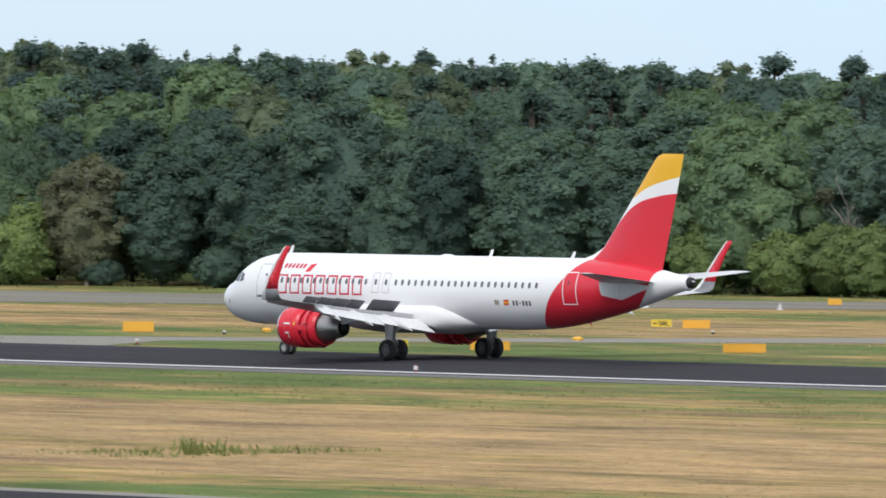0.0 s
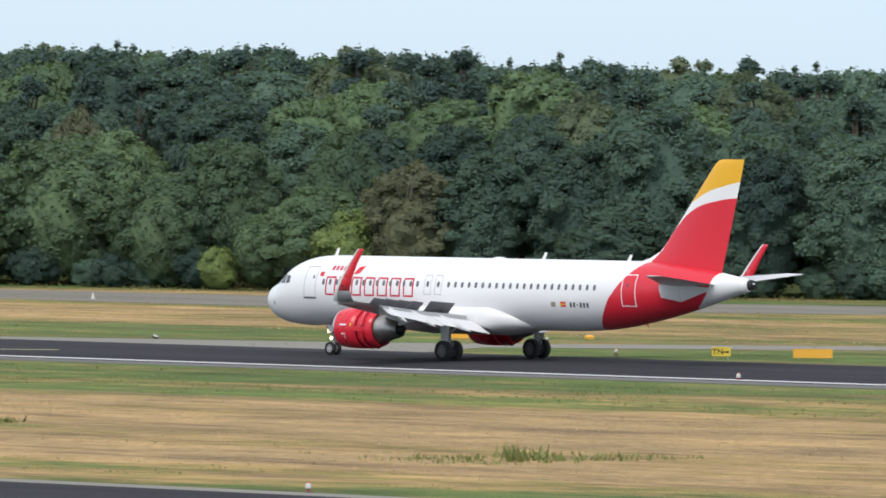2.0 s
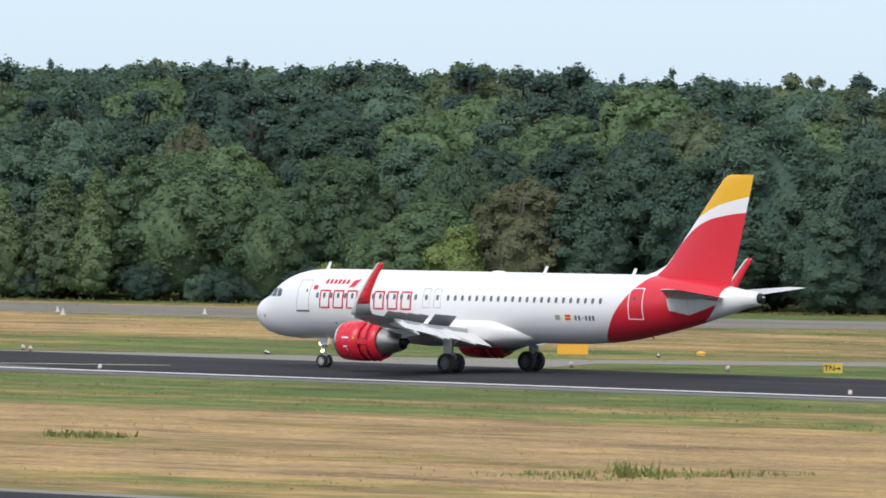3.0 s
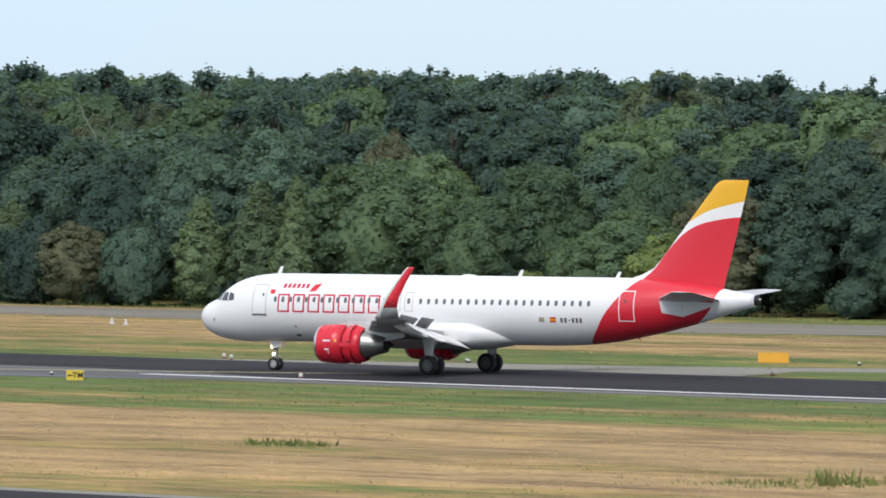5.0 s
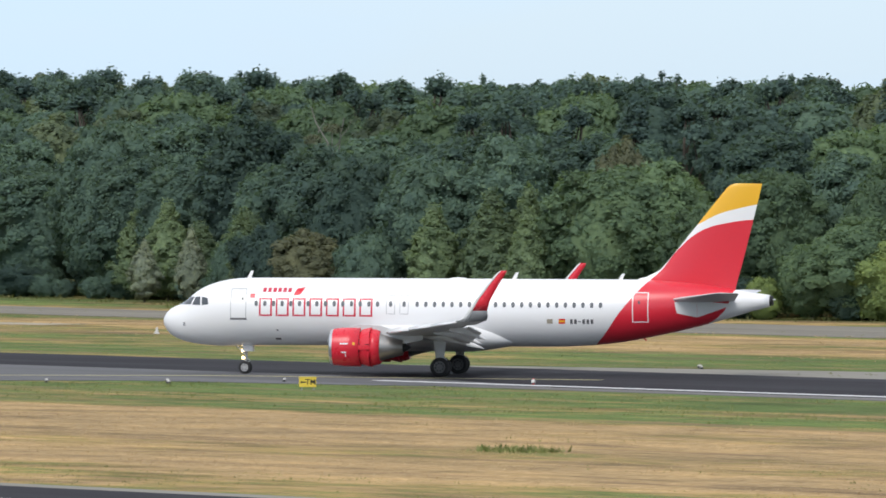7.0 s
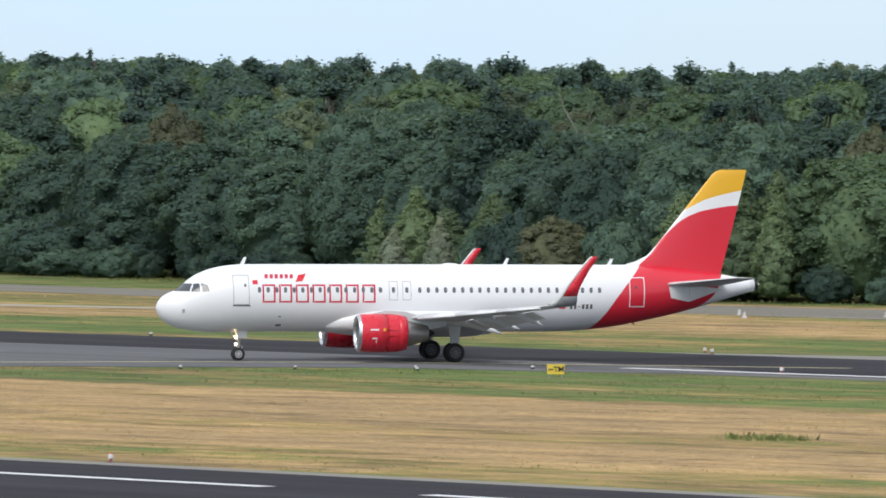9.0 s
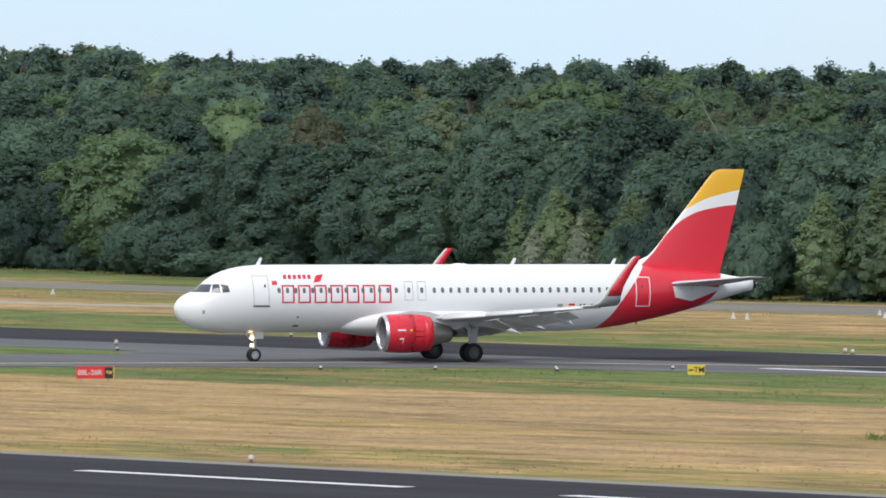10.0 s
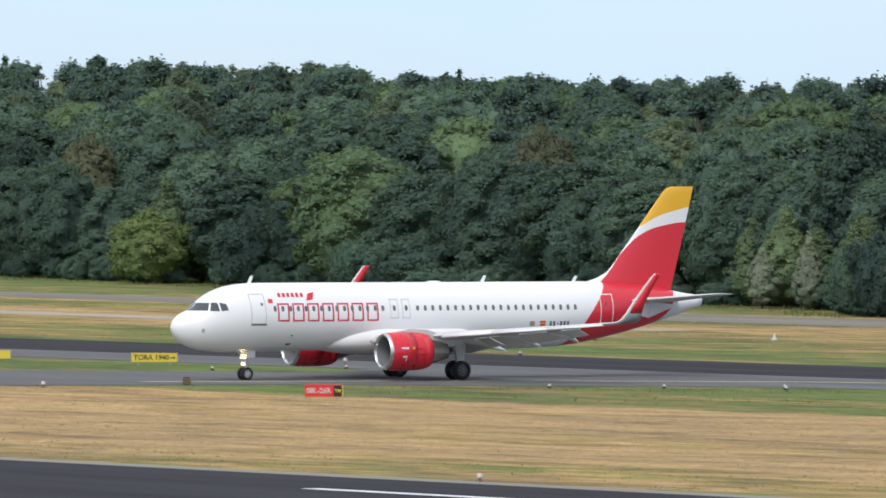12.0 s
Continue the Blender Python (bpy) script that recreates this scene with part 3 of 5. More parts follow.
# ---------------------------------------------------------------- the airliner
# built round the nose wheel's contact with the ground: x forward, y to port, z up; q is the distance aft of the nose tip
NOSE_X = 5.07
WHITE, RED, YELLOW = (0.80, 0.80, 0.815), (0.66, 0.022, 0.042), (0.78, 0.42, 0.02)


def livery_material():
    """White, with the red sweep over the rear and the fin, white and yellow bands above it, and the bare-white tail cone."""
    k = Shader("airliner_livery")
    ax = k.axes()
    q, z = k.math("SUBTRACT", NOSE_X, ax[0]), ax[2]
    sweep = k.curve(q, [(25, 0.0), (26.3, 1.5), (27.3, 2.5), (28.35, 3.95), (29.3, 5.1), (30.0, 5.85), (30.6, 6.4), (31.7, 7.75), (33.1, 8.85), (34.8, 9.35), (37, 9.55)], 25, 37, 0, 12)
    cone = k.curve(q, [(32, 0.0), (32.7, 2.3), (33.4, 3.1), (34.2, 3.65), (34.75, 4.3), (35.05, 5.1), (35.25, 5.3), (38, 5.32)], 32, 38, 0, 12)
    gold = k.curve(q, [(30, 8.0), (32.9, 9.25), (34.1, 9.85), (35.3, 10.2), (37, 10.55)], 30, 37, 0, 12)
    below = k.math("MULTIPLY", k.math("LESS_THAN", z, sweep), k.math("GREATER_THAN", q, 25.05))
    red = k.math("MULTIPLY", below, k.math("MAXIMUM", k.math("GREATER_THAN", z, cone), k.math("LESS_THAN", q, 32.02)))
    yel = k.math("MULTIPLY", k.math("GREATER_THAN", z, gold), k.math("GREATER_THAN", q, 30.0))
    grime = k.noise(0.7, 5, 0.6, stretch=(0.25, 1, 1.6))
    fine = k.noise(7, 3)
    white = k.mix(k.math("MULTIPLY", grime, 0.6), WHITE, (0.70, 0.70, 0.70))
    col = k.mix(red, white, k.mix(k.math("MULTIPLY", fine, 0.5), RED, (0.56, 0.02, 0.04)))
    col = k.mix(yel, col, YELLOW)
    return k.done(col, k.math("ADD", k.math("MULTIPLY", grime, 0.12), 0.26), coat_weight=0.25, coat_roughness=0.15)


M_BODY = livery_material()
M_WHITE = paint("white_gloss_paint", WHITE, 0.3, wear=0.1)
M_FAIR = paint("off_white_fairing_paint", (0.74, 0.74, 0.745), 0.35, wear=0.12)
M_GREY = paint("light_grey_wing_paint", (0.56, 0.565, 0.575), 0.38, wear=0.16)
M_TAIL = paint("pale_grey_tail_paint", (0.62, 0.62, 0.63), 0.38, wear=0.14)
M_DGREY = paint("dark_grey_wing_paint", (0.20, 0.205, 0.22), 0.5, wear=0.2)
M_RED = paint("red_gloss_paint", RED, 0.28, wear=0.12)
# black for dark parts, and for the shade inside openings and holes
M_DARK = paint("black_parts_and_recess_shade", (0.012, 0.012, 0.014), 0.6, wear=0.3)
# the blue-grey of this glass paints in the sky that it reflects
M_GLASS = paint("dark_window_glass", (0.075, 0.085, 0.10), 0.07, wear=0.25)
# cabin panes: grey lightened to carry the sky's glare in the colour
M_PANE = paint("glare_grey_cabin_pane", (0.15, 0.16, 0.175), 0.12, wear=0.3, scale=1.5)
M_LINE_D = paint("dark_grey_outline_paint", (0.34, 0.35, 0.37), 0.5)
M_SILL = paint("scuffed_dark_sill", (0.10, 0.10, 0.11), 0.45)
M_STEEL = paint("bright_bare_metal", (0.72, 0.72, 0.73), 0.28, 1.0, wear=0.15)
M_HOT = paint("heat_tinted_metal", (0.40, 0.385, 0.37), 0.38, 0.9, wear=0.3)
M_STRUT = paint("grey_gear_enamel", (0.42, 0.43, 0.44), 0.4, wear=0.25)
M_TYRE = paint("black_tyre_rubber", (0.022, 0.022, 0.024), 0.8, wear=0.3, bump=0.1)
M_RIM = paint("white_wheel_rim", (0.45, 0.45, 0.46), 0.4, wear=0.25)
M_RIM_D = paint("dark_wheel_rim", (0.13, 0.13, 0.135), 0.5, wear=0.3)
M_GOLD = paint("yellow_paint", YELLOW, 0.4)
M_TITLE = paint("crimson_title_paint", (0.56, 0.022, 0.06), 0.35, wear=0.1)
k_ = Shader("taxi_light_glass")
M_LAMP = k_.done((0.9, 0.85, 0.75), 0.2, emission_color=(1.0, 0.72, 0.38, 1), emission_strength=5.5)

BODY = [  # q, top, bottom, half width
    (0.0, 3.24, 3.16, 0.04), (0.07, 3.47, 2.92, 0.27), (0.25, 3.74, 2.62, 0.52), (0.5, 3.96, 2.36, 0.74), (0.8, 4.12, 2.19, 0.92), (1.3, 4.33, 1.99, 1.17), (1.83, 4.80, 1.86, 1.38),
    (2.35, 5.17, 1.79, 1.54), (2.9, 5.43, 1.74, 1.67), (3.6, 5.65, 1.70, 1.80), (4.5, 5.80, 1.72, 1.91), (5.5, 5.86, 1.74, 1.965), (7.0, 5.87, 1.76, 1.975),
    (23.0, 5.87, 1.76, 1.975), (24.5, 5.87, 1.77, 1.97), (26.4, 5.87, 1.86, 1.94), (28.2, 5.87, 2.05, 1.84), (29.9, 5.85, 2.36, 1.66), (31.7, 5.76, 2.74, 1.40),
    (33.4, 5.58, 3.17, 1.08), (35.1, 5.31, 3.66, 0.74), (36.3, 5.10, 4.02, 0.50), (37.0, 5.02, 4.20, 0.41), (37.25, 4.98, 4.27, 0.35)]
BODY_Q = [b[0] for b in BODY]


def smooth_at(q, col):
    """Monotone cubic through the body's stations."""
    x, y = BODY_Q, [b[col] for b in BODY]
    i = max(0, min(len(x) - 2, int(np.searchsorted(x, q)) - 1))
    h = x[i + 1] - x[i]

    def slope(j):
        if j <= 0 or j >= len(x) - 1:
            return (y[min(j + 1, len(x) - 1)] - y[max(j - 1, 0)]) / (x[min(j + 1, len(x) - 1)] - x[max(j - 1, 0)])
        a, b = (y[j] - y[j - 1]) / (x[j] - x[j - 1]), (y[j + 1] - y[j]) / (x[j + 1] - x[j])
        return 0.0 if a * b <= 0 else 2 * a * b / (a + b)
    t = min(1.0, max(0.0, (q - x[i]) / h))
    return ((2 * t ** 3 - 3 * t ** 2 + 1) * y[i] + (t ** 3 - 2 * t ** 2 + t) * h * slope(i)
            + (3 * t ** 2 - 2 * t ** 3) * y[i + 1] + (t ** 3 - t ** 2) * h * slope(i + 1))


def body_section(q):
    top, bot, wide = (smooth_at(q, c) for c in (1, 2, 3))
    return (top + bot) / 2, (top - bot) / 2, wide


def on_skin(q, z, side=1, proud=0.012):
    zc, rz, ry = body_section(q)
    c = max(-0.999, min(0.999, (z - zc) / rz))
    n = Vector((0, math.sqrt(1 - c * c) / ry, c / rz)).normalized()
    v = Vector((NOSE_X - q, ry * math.sqrt(1 - c * c), z)) + n * proud
    return Vector((v.x, v.y * side, v.z))


def skin_patch(name, outline, mat, parent, side=1, label="", proud=0.012, steps=4):
    """A panel that follows the fuselage skin. outline: four corners (q, z), fore-low, aft-low, aft-high, fore-high."""
    a, b, c, d = outline
    vs, fs = [], []
    nu = max(1, int(abs(b[0] - a[0]) / 0.35) + 1)
    for i in range(nu + 1):
        for j in range(steps + 1):
            u, w = i / nu, j / steps
            q = (a[0] * (1 - u) + b[0] * u) * (1 - w) + (d[0] * (1 - u) + c[0] * u) * w
            z = (a[1] * (1 - u) + b[1] * u) * (1 - w) + (d[1] * (1 - u) + c[1] * u) * w
            vs.append(on_skin(q, z, side, proud))
    m = steps + 1
    for i in range(nu):
        for j in range(steps):
            f = (i * m + j, (i + 1) * m + j, (i + 1) * m + j + 1, i * m + j + 1)
            fs.append(f if side < 0 else f[::-1])
    return mesh_ob(name, vs, fs, mat, parent, True, label)


def loft(name, rings, mat, parent, label="", caps=True, close=True, smooth=True, sharp=False):
    vs, fs = [], []
    m = len(rings[0])
    for r in rings:
        vs += [Vector(v) for v in r]
    for i in range(len(rings) - 1):
        for j in range(m if close else m - 1):
            fs.append((i * m + j, i * m + (j + 1) % m, (i + 1) * m + (j + 1) % m, (i + 1) * m + j))
    if caps:
        fs += [tuple(range(m))[::-1], tuple(range((len(rings) - 1) * m, len(rings) * m))]
    me = bpy.data.meshes.new(name)
    me.from_pydata([tuple(v) for v in vs], [], fs)
    me.materials.append(mat)
    bm = bmesh.new()
    bm.from_mesh(me)
    bmesh.ops.recalc_face_normals(bm, faces=bm.faces)
    bm.to_mesh(me)
    bm.free()
    if smooth:
        me.polygons.foreach_set("use_smooth", [len(p.vertices) <= 4 for p in me.polygons])
    if sharp:
        me.set_sharp_from_angle(angle=radians(32))
    ob = new(name, me)
    ob.parent = parent
    return tagged(ob, label=label)


FOIL = [(0, 0), (0.012, 0.28), (0.05, 0.56), (0.14, 0.86), (0.3, 1.0), (0.5, 0.86), (0.7, 0.55), (0.88, 0.22), (1, 0.02)]


def foil_ring(le, chord, thick, up=(0, 0, 1), cut=1.0, low=0.75):
    """An aerofoil section aft of the leading edge le (x, y, z); up is its thickness direction."""
    up = Vector(up)
    pts = [(c, t * thick / 2) for c, t in FOIL if c <= cut] + ([(cut, thick * 0.22)] if cut < 1 else [])
    ring = [Vector(le) + Vector((-c * chord, 0, 0)) + up * t * chord for c, t in pts]
    ring += [Vector(le) + Vector((-c * chord, 0, 0)) - up * t * chord * low for c, t in pts[::-1][(0 if cut < 1 else 1):-1]]
    return ring


def airliner():
    e = new("airliner")
    tagged(e, "white twin-engine airliner with red and yellow tail, rolling off runway", "airplane")
    # fuselage
    qs = list(np.linspace(0, 1, 9) ** 2 * 1.0) + list(np.linspace(1.2, 7, 26)) + list(np.linspace(8, 23, 16)) + list(np.linspace(23.6, 37.25, 30))
    seg = 56
    rings = []
    for q in qs:
        zc, rz, ry = body_section(q)
        rings.append([(NOSE_X - q, ry * math.sin(2 * math.pi * j / seg), zc + rz * math.cos(2 * math.pi * j / seg)) for j in range(seg)])
    loft("fuselage", rings, M_BODY, e)
    bm = bmesh.new()
    add_tube(bm, (NOSE_X - 37.15, 0, 4.62), (NOSE_X - 37.45, 0, 4.63), 0.33, 0.28, 20)
    part("exhaust_outlet", bm, M_DARK, e, "black exhaust outlet in the tail cone", True)
    bm = bmesh.new()
    add_tube(bm, (NOSE_X - 37.2, 0, 4.70), (NOSE_X - 37.6, 0, 4.70), 0.06, 0.03, 12)
    part("tail_light", bm, M_WHITE, e)
    # cockpit panes
    for side in (1, -1):
        for k, o in enumerate((((1.42, 4.40), (1.98, 4.40), (2.05, 4.80), (1.82, 4.74)), ((1.98, 4.20), (2.52, 4.19), (2.48, 4.70), (2.16, 4.68)), ((2.62, 4.19), (3.05, 4.24), (2.97, 4.62), (2.58, 4.70)))):
            if k:
                skin_patch("cockpit_window", o, M_GLASS, e, side, proud=0.015)
        # windscreen half: wraps over the nose
        vs = []
        for u in range(6):
            for w in range(4):
                z = 4.22 + 0.46 * w / 3
                y = 0.05 + (1.10 - 0.24 * w / 3) * u / 5
                lo, hi = 0.6, 3.5
                for _ in range(30):
                    q = (lo + hi) / 2
                    zc, rz, ry = body_section(q)
                    if (y / ry) ** 2 + ((z - zc) / rz) ** 2 > 1:
                        lo = q
                    else:
                        hi = q
                vs.append((NOSE_X - q + 0.016, side * (y + 0.004), z + 0.010))
        fs = [(i * 4 + j, i * 4 + j + 1, (i + 1) * 4 + j + 1, (i + 1) * 4 + j) for i in range(5) for j in range(3)]
        mesh_ob("windscreen", vs, fs if side < 0 else [f[::-1] for f in fs], M_GLASS, e, True, "dark cockpit windscreen pane")
    # cabin windows
    wq = [6.06 + 0.5335 * k for k in range(15)] + [14.33, 15.16] + [15.96 + 0.5335 * k for k in range(22)]
    for side in (1, -1):
        for q in wq:
            vs = [on_skin(q + 0.105 * math.copysign(abs(math.cos(a)) ** 0.7, math.cos(a)), 4.33 + 0.17 * math.copysign(abs(math.sin(a)) ** 0.7, math.sin(a)), side, 0.014) for a in np.linspace(0, 2 * math.pi, 12, endpoint=False)]
            mesh_ob("cabin_window", vs, [tuple(range(12)) if side < 0 else tuple(range(12))[::-1]], M_PANE, e)

    def outline(name, q0, q1, z0, z1, side, mat, w=0.05, label=""):
        door = new(name)
        door.parent = e
        for o in (((q0, z0), (q1, z0), (q1, z0 + w), (q0, z0 + w)), ((q0, z1 - w), (q1, z1 - w), (q1, z1), (q0, z1)),
                  ((q0, z0 + w), (q0 + w, z0 + w), (q0 + w, z1 - w), (q0, z1 - w)), ((q1 - w, z0 + w), (q1, z0 + w), (q1, z1 - w), (q1 - w, z1 - w))):
            skin_patch("door_seam", o, mat, door, side, proud=0.009, steps=6)
        tagged(door, label=label)
        return door
    for side in (1, -1):
        d = outline("front_door", 4.46, 5.44, 3.42, 5.22, side, M_LINE_D, 0.035, "closed white cabin door with grey seam")
        skin_patch("door_sill", ((4.42, 3.33), (5.52, 3.33), (5.46, 3.42), (4.46, 3.42)), M_SILL, d, side)
        skin_patch("door_window", ((5.14, 4.52), (5.26, 4.52), (5.26, 4.68), (5.14, 4.68)), M_GLASS, d, side)
        d = outline("rear_door", 29.07, 30.05, 3.30, 5.12, side, M_WHITE, 0.055, "closed red cabin door with white outline")
        skin_patch("door_window", ((29.42, 4.42), (29.54, 4.42), (29.54, 4.6), (29.42, 4.6)), M_GLASS, d, side)
        for q in (14.33, 15.16):
            outline("overwing_exit", q - 0.27, q + 0.27, 3.72, 4.86, side, M_LINE_D, 0.03, "small overwing exit with grey seam")
        # markings: plain shapes in the airline's red, and bars for the registration
        for k in range(7):
            q0, w = 6.24 + k * 1.03, 0.80
            mk = new("title_mark")
            mk.parent = e
            for o in (((q0, 3.56), (q0 + 0.10, 3.56), (q0 + 0.10, 4.66), (q0, 4.66)), ((q0 + 0.12, 3.56), (q0 + w, 3.56), (q0 + w, 3.66), (q0 + 0.12, 3.66)),
                      ((q0 + 0.12, 4.56), (q0 + w, 4.56), (q0 + w, 4.66), (q0 + 0.12, 4.66)), ((q0 + w - 0.11, 3.66), (q0 + w, 3.66), (q0 + w, 4.56), (q0 + w - 0.11, 4.56))):
                skin_patch("title_bar", o, M_TITLE, mk, side, proud=0.008)
        for k in range(6):
            skin_patch("name_bar", ((6.42 + k * 0.31, 5.02), (6.62 + k * 0.31, 5.02), (6.65 + k * 0.31, 5.27), (6.45 + k * 0.31, 5.27)), M_TITLE, e, side, proud=0.008, steps=2)
        skin_patch("leaf_emblem", ((8.30, 4.80), (8.74, 4.86), (9.02, 5.32), (8.52, 5.22)), M_RED, e, side, proud=0.008)
        skin_patch("small_flag", ((5.66, 4.66), (5.97, 4.66), (5.97, 4.91), (5.66, 4.91)), M_RED, e, side, proud=0.009)
        for k, mt in enumerate((M_RED, M_GOLD, M_RED)):
            skin_patch("flag_stripe", ((24.62, 3.20 + k * 0.1), (25.02, 3.20 + k * 0.1), (25.02, 3.30 + k * 0.1), (24.62, 3.30 + k * 0.1)), mt, e, side, proud=0.009, steps=2)
        skin_patch("crest_mark", ((23.9, 3.2), (24.25, 3.2), (24.25, 3.48), (23.9, 3.48)), M_SAND, e, side, proud=0.009, steps=2)
        for k in range(6):
            z0, z1 = (3.19, 3.47) if k != 2 else (3.31, 3.36)
            skin_patch("registration_bar", ((25.32 + k * 0.25, z0), (25.47 + k * 0.25, z0), (25.47 + k * 0.25, z1), (25.32 + k * 0.25, z1)), M_SILL, e, side, proud=0.009, steps=2)
        skin_patch("access_hatch", ((7.15, 2.12), (7.5, 2.12), (7.5, 2.24), (7.15, 2.24)), M_SILL, e, side)
        skin_patch("vent", ((7.28, 2.66), (7.40, 2.66), (7.40, 2.76), (7.28, 2.76)), M_SILL, e, side, steps=1)
        skin_patch("probe_plate", ((1.42, 2.92), (1.58, 2.92), (1.58, 3.14), (1.42, 3.14)), M_LINE_D, e, side, steps=1)
    # belly fairing
    rings = []
    for q in np.linspace(9.9, 22.7, 36):
        t = (q - 9.9) / 12.8
        g = min(1, (math.sin(math.pi * min(1, t / 0.5) / 2) if t < 0.5 else math.sin(math.pi * (1 - (t - 0.5) / 0.5) / 2)) * 1.3) ** (0.42 if t < 0.5 else 0.85) if 0 < t < 1 else 0.02
        ry, zt, zb = 0.3 + 1.99 * g, 2.2 + 1.2 * g, 2.05 - 0.62 * g
        rings.append([(NOSE_X - q, ry * math.sin(a), (zt + zb) / 2 + (zt - zb) / 2 * math.copysign(abs(math.cos(a)) ** 0.8, math.cos(a))) for a in np.linspace(0, 2 * math.pi, 36, endpoint=False)])
    loft("belly_fairing", rings, M_FAIR, e)
    # fin: dorsal fillet, blade, rounded top
    rings = []
    for z, q0, q1, th in ((5.2, 29.0, 35.12, 0.62), (5.9, 29.2, 35.30, 0.6), (6.05, 29.75, 35.34, 0.58), (6.45, 30.55, 35.45, 0.52), (7.0, 31.05, 35.60, 0.48), (8.0, 31.85, 35.86, 0.42), (9.0, 32.65, 36.10, 0.36),
                           (10.0, 33.45, 36.35, 0.30), (11.0, 34.25, 36.60, 0.24), (11.45, 34.62, 36.70, 0.2), (11.62, 34.85, 36.74, 0.15), (11.72, 35.15, 36.76, 0.06)):
        c = q1 - q0
        rings.append([(NOSE_X - q0 - f * c, s * t * th * 0.34, z) for s, fo in ((1, FOIL), (-1, FOIL[::-1][1:-1])) for f, t in fo])
    loft("fin", rings, M_BODY, e, sharp=True)
    # tailplanes
    for side in (1, -1):
        rings = [foil_ring((NOSE_X - q, side * y, z), c, t) for y, q, z, c, t in ((0.7, 31.1, 4.62, 4.1, 0.11), (2.0, 31.95, 4.75, 3.45, 0.1), (4.0, 33.3, 4.95, 2.45, 0.1), (5.9, 34.55, 5.14, 1.5, 0.09), (6.15, 34.85, 5.17, 1.15, 0.05))]
        loft("tailplane", rings, M_TAIL, e, "pale grey tailplane", sharp=True)
        skin_patch("trim_plate", ((31.75, 3.86), (32.95, 3.62), (32.95, 4.62), (31.6, 4.55)), M_FAIR, e, side, "pale trim plate at the tailplane root", 0.02)
        skin_patch("trim_plate", ((32.96, 3.62), (34.9, 4.30), (34.9, 4.44), (32.96, 4.62)), M_FAIR, e, side, "pale trim plate at the tailplane root", 0.02)
    # blade aerials
    for q, h in ((5.18, 0.45), (21.49, 0.42), (28.0, 0.38)):
        bm = bmesh.new()
        add_box(bm, (NOSE_X - q - 0.12, 0, 5.84 + h / 2), (0.26, 0.04, h), 0.0)
        for v in bm.verts:
            if v.co.z > 5.9 + h * 0.4:
                v.co.x -= 0.22
                v.co.x += 0.06 if v.co.x < NOSE_X - q - 0.3 else -0.02
        part("aerial", bm, M_WHITE, e)
    # fairing for the satellite dome and the beacon
    bm = bmesh.new()
    bmesh.ops.create_icosphere(bm, subdivisions=2, radius=1, matrix=Matrix.Translation((NOSE_X - 18.2, 0, 5.85)) @ Matrix.Diagonal((0.55, 0.2, 0.1, 1)))
    part("dorsal_blister", bm, M_WHITE, e, smooth=True)
    bm = bmesh.new()
    add_tube(bm, (NOSE_X - 29.6, 0.1, 2.34), (NOSE_X - 29.75, 0.1, 2.16), 0.06, 0.03, 8)
    part("drain_mast", bm, M_RED, e)
    # wings
    for side in (1, -1):
        wing(e, side)
        engine(e, side)
        main_gear(e, side)
    nose_gear(e)
    return e


def wing_at(y):
    """Leading edge q, chord, height, thickness at a distance y from the middle."""
    q0 = float(np.interp(y, (1.0, 16.6), (11.9, 20.65)))
    q1 = float(np.interp(y, (1.0, 6.4, 16.6), (18.9, 19.2, 22.3)))
    return q0, q1 - q0, 2.35 + 0.0875 * (y - 1.9), float(np.interp(y, (1, 6.4, 16.6), (0.145, 0.118, 0.105)))


FLAP_Y = ((2.15, 6.3), (6.45, 12.9))
SPOILER_Y = ((3.1, 5.9), (6.6, 8.35), (8.4, 10.15), (10.2, 11.95), (12.0, 13.6))
MOVERS = []   # (object, kind, rest pose, hinge axis)


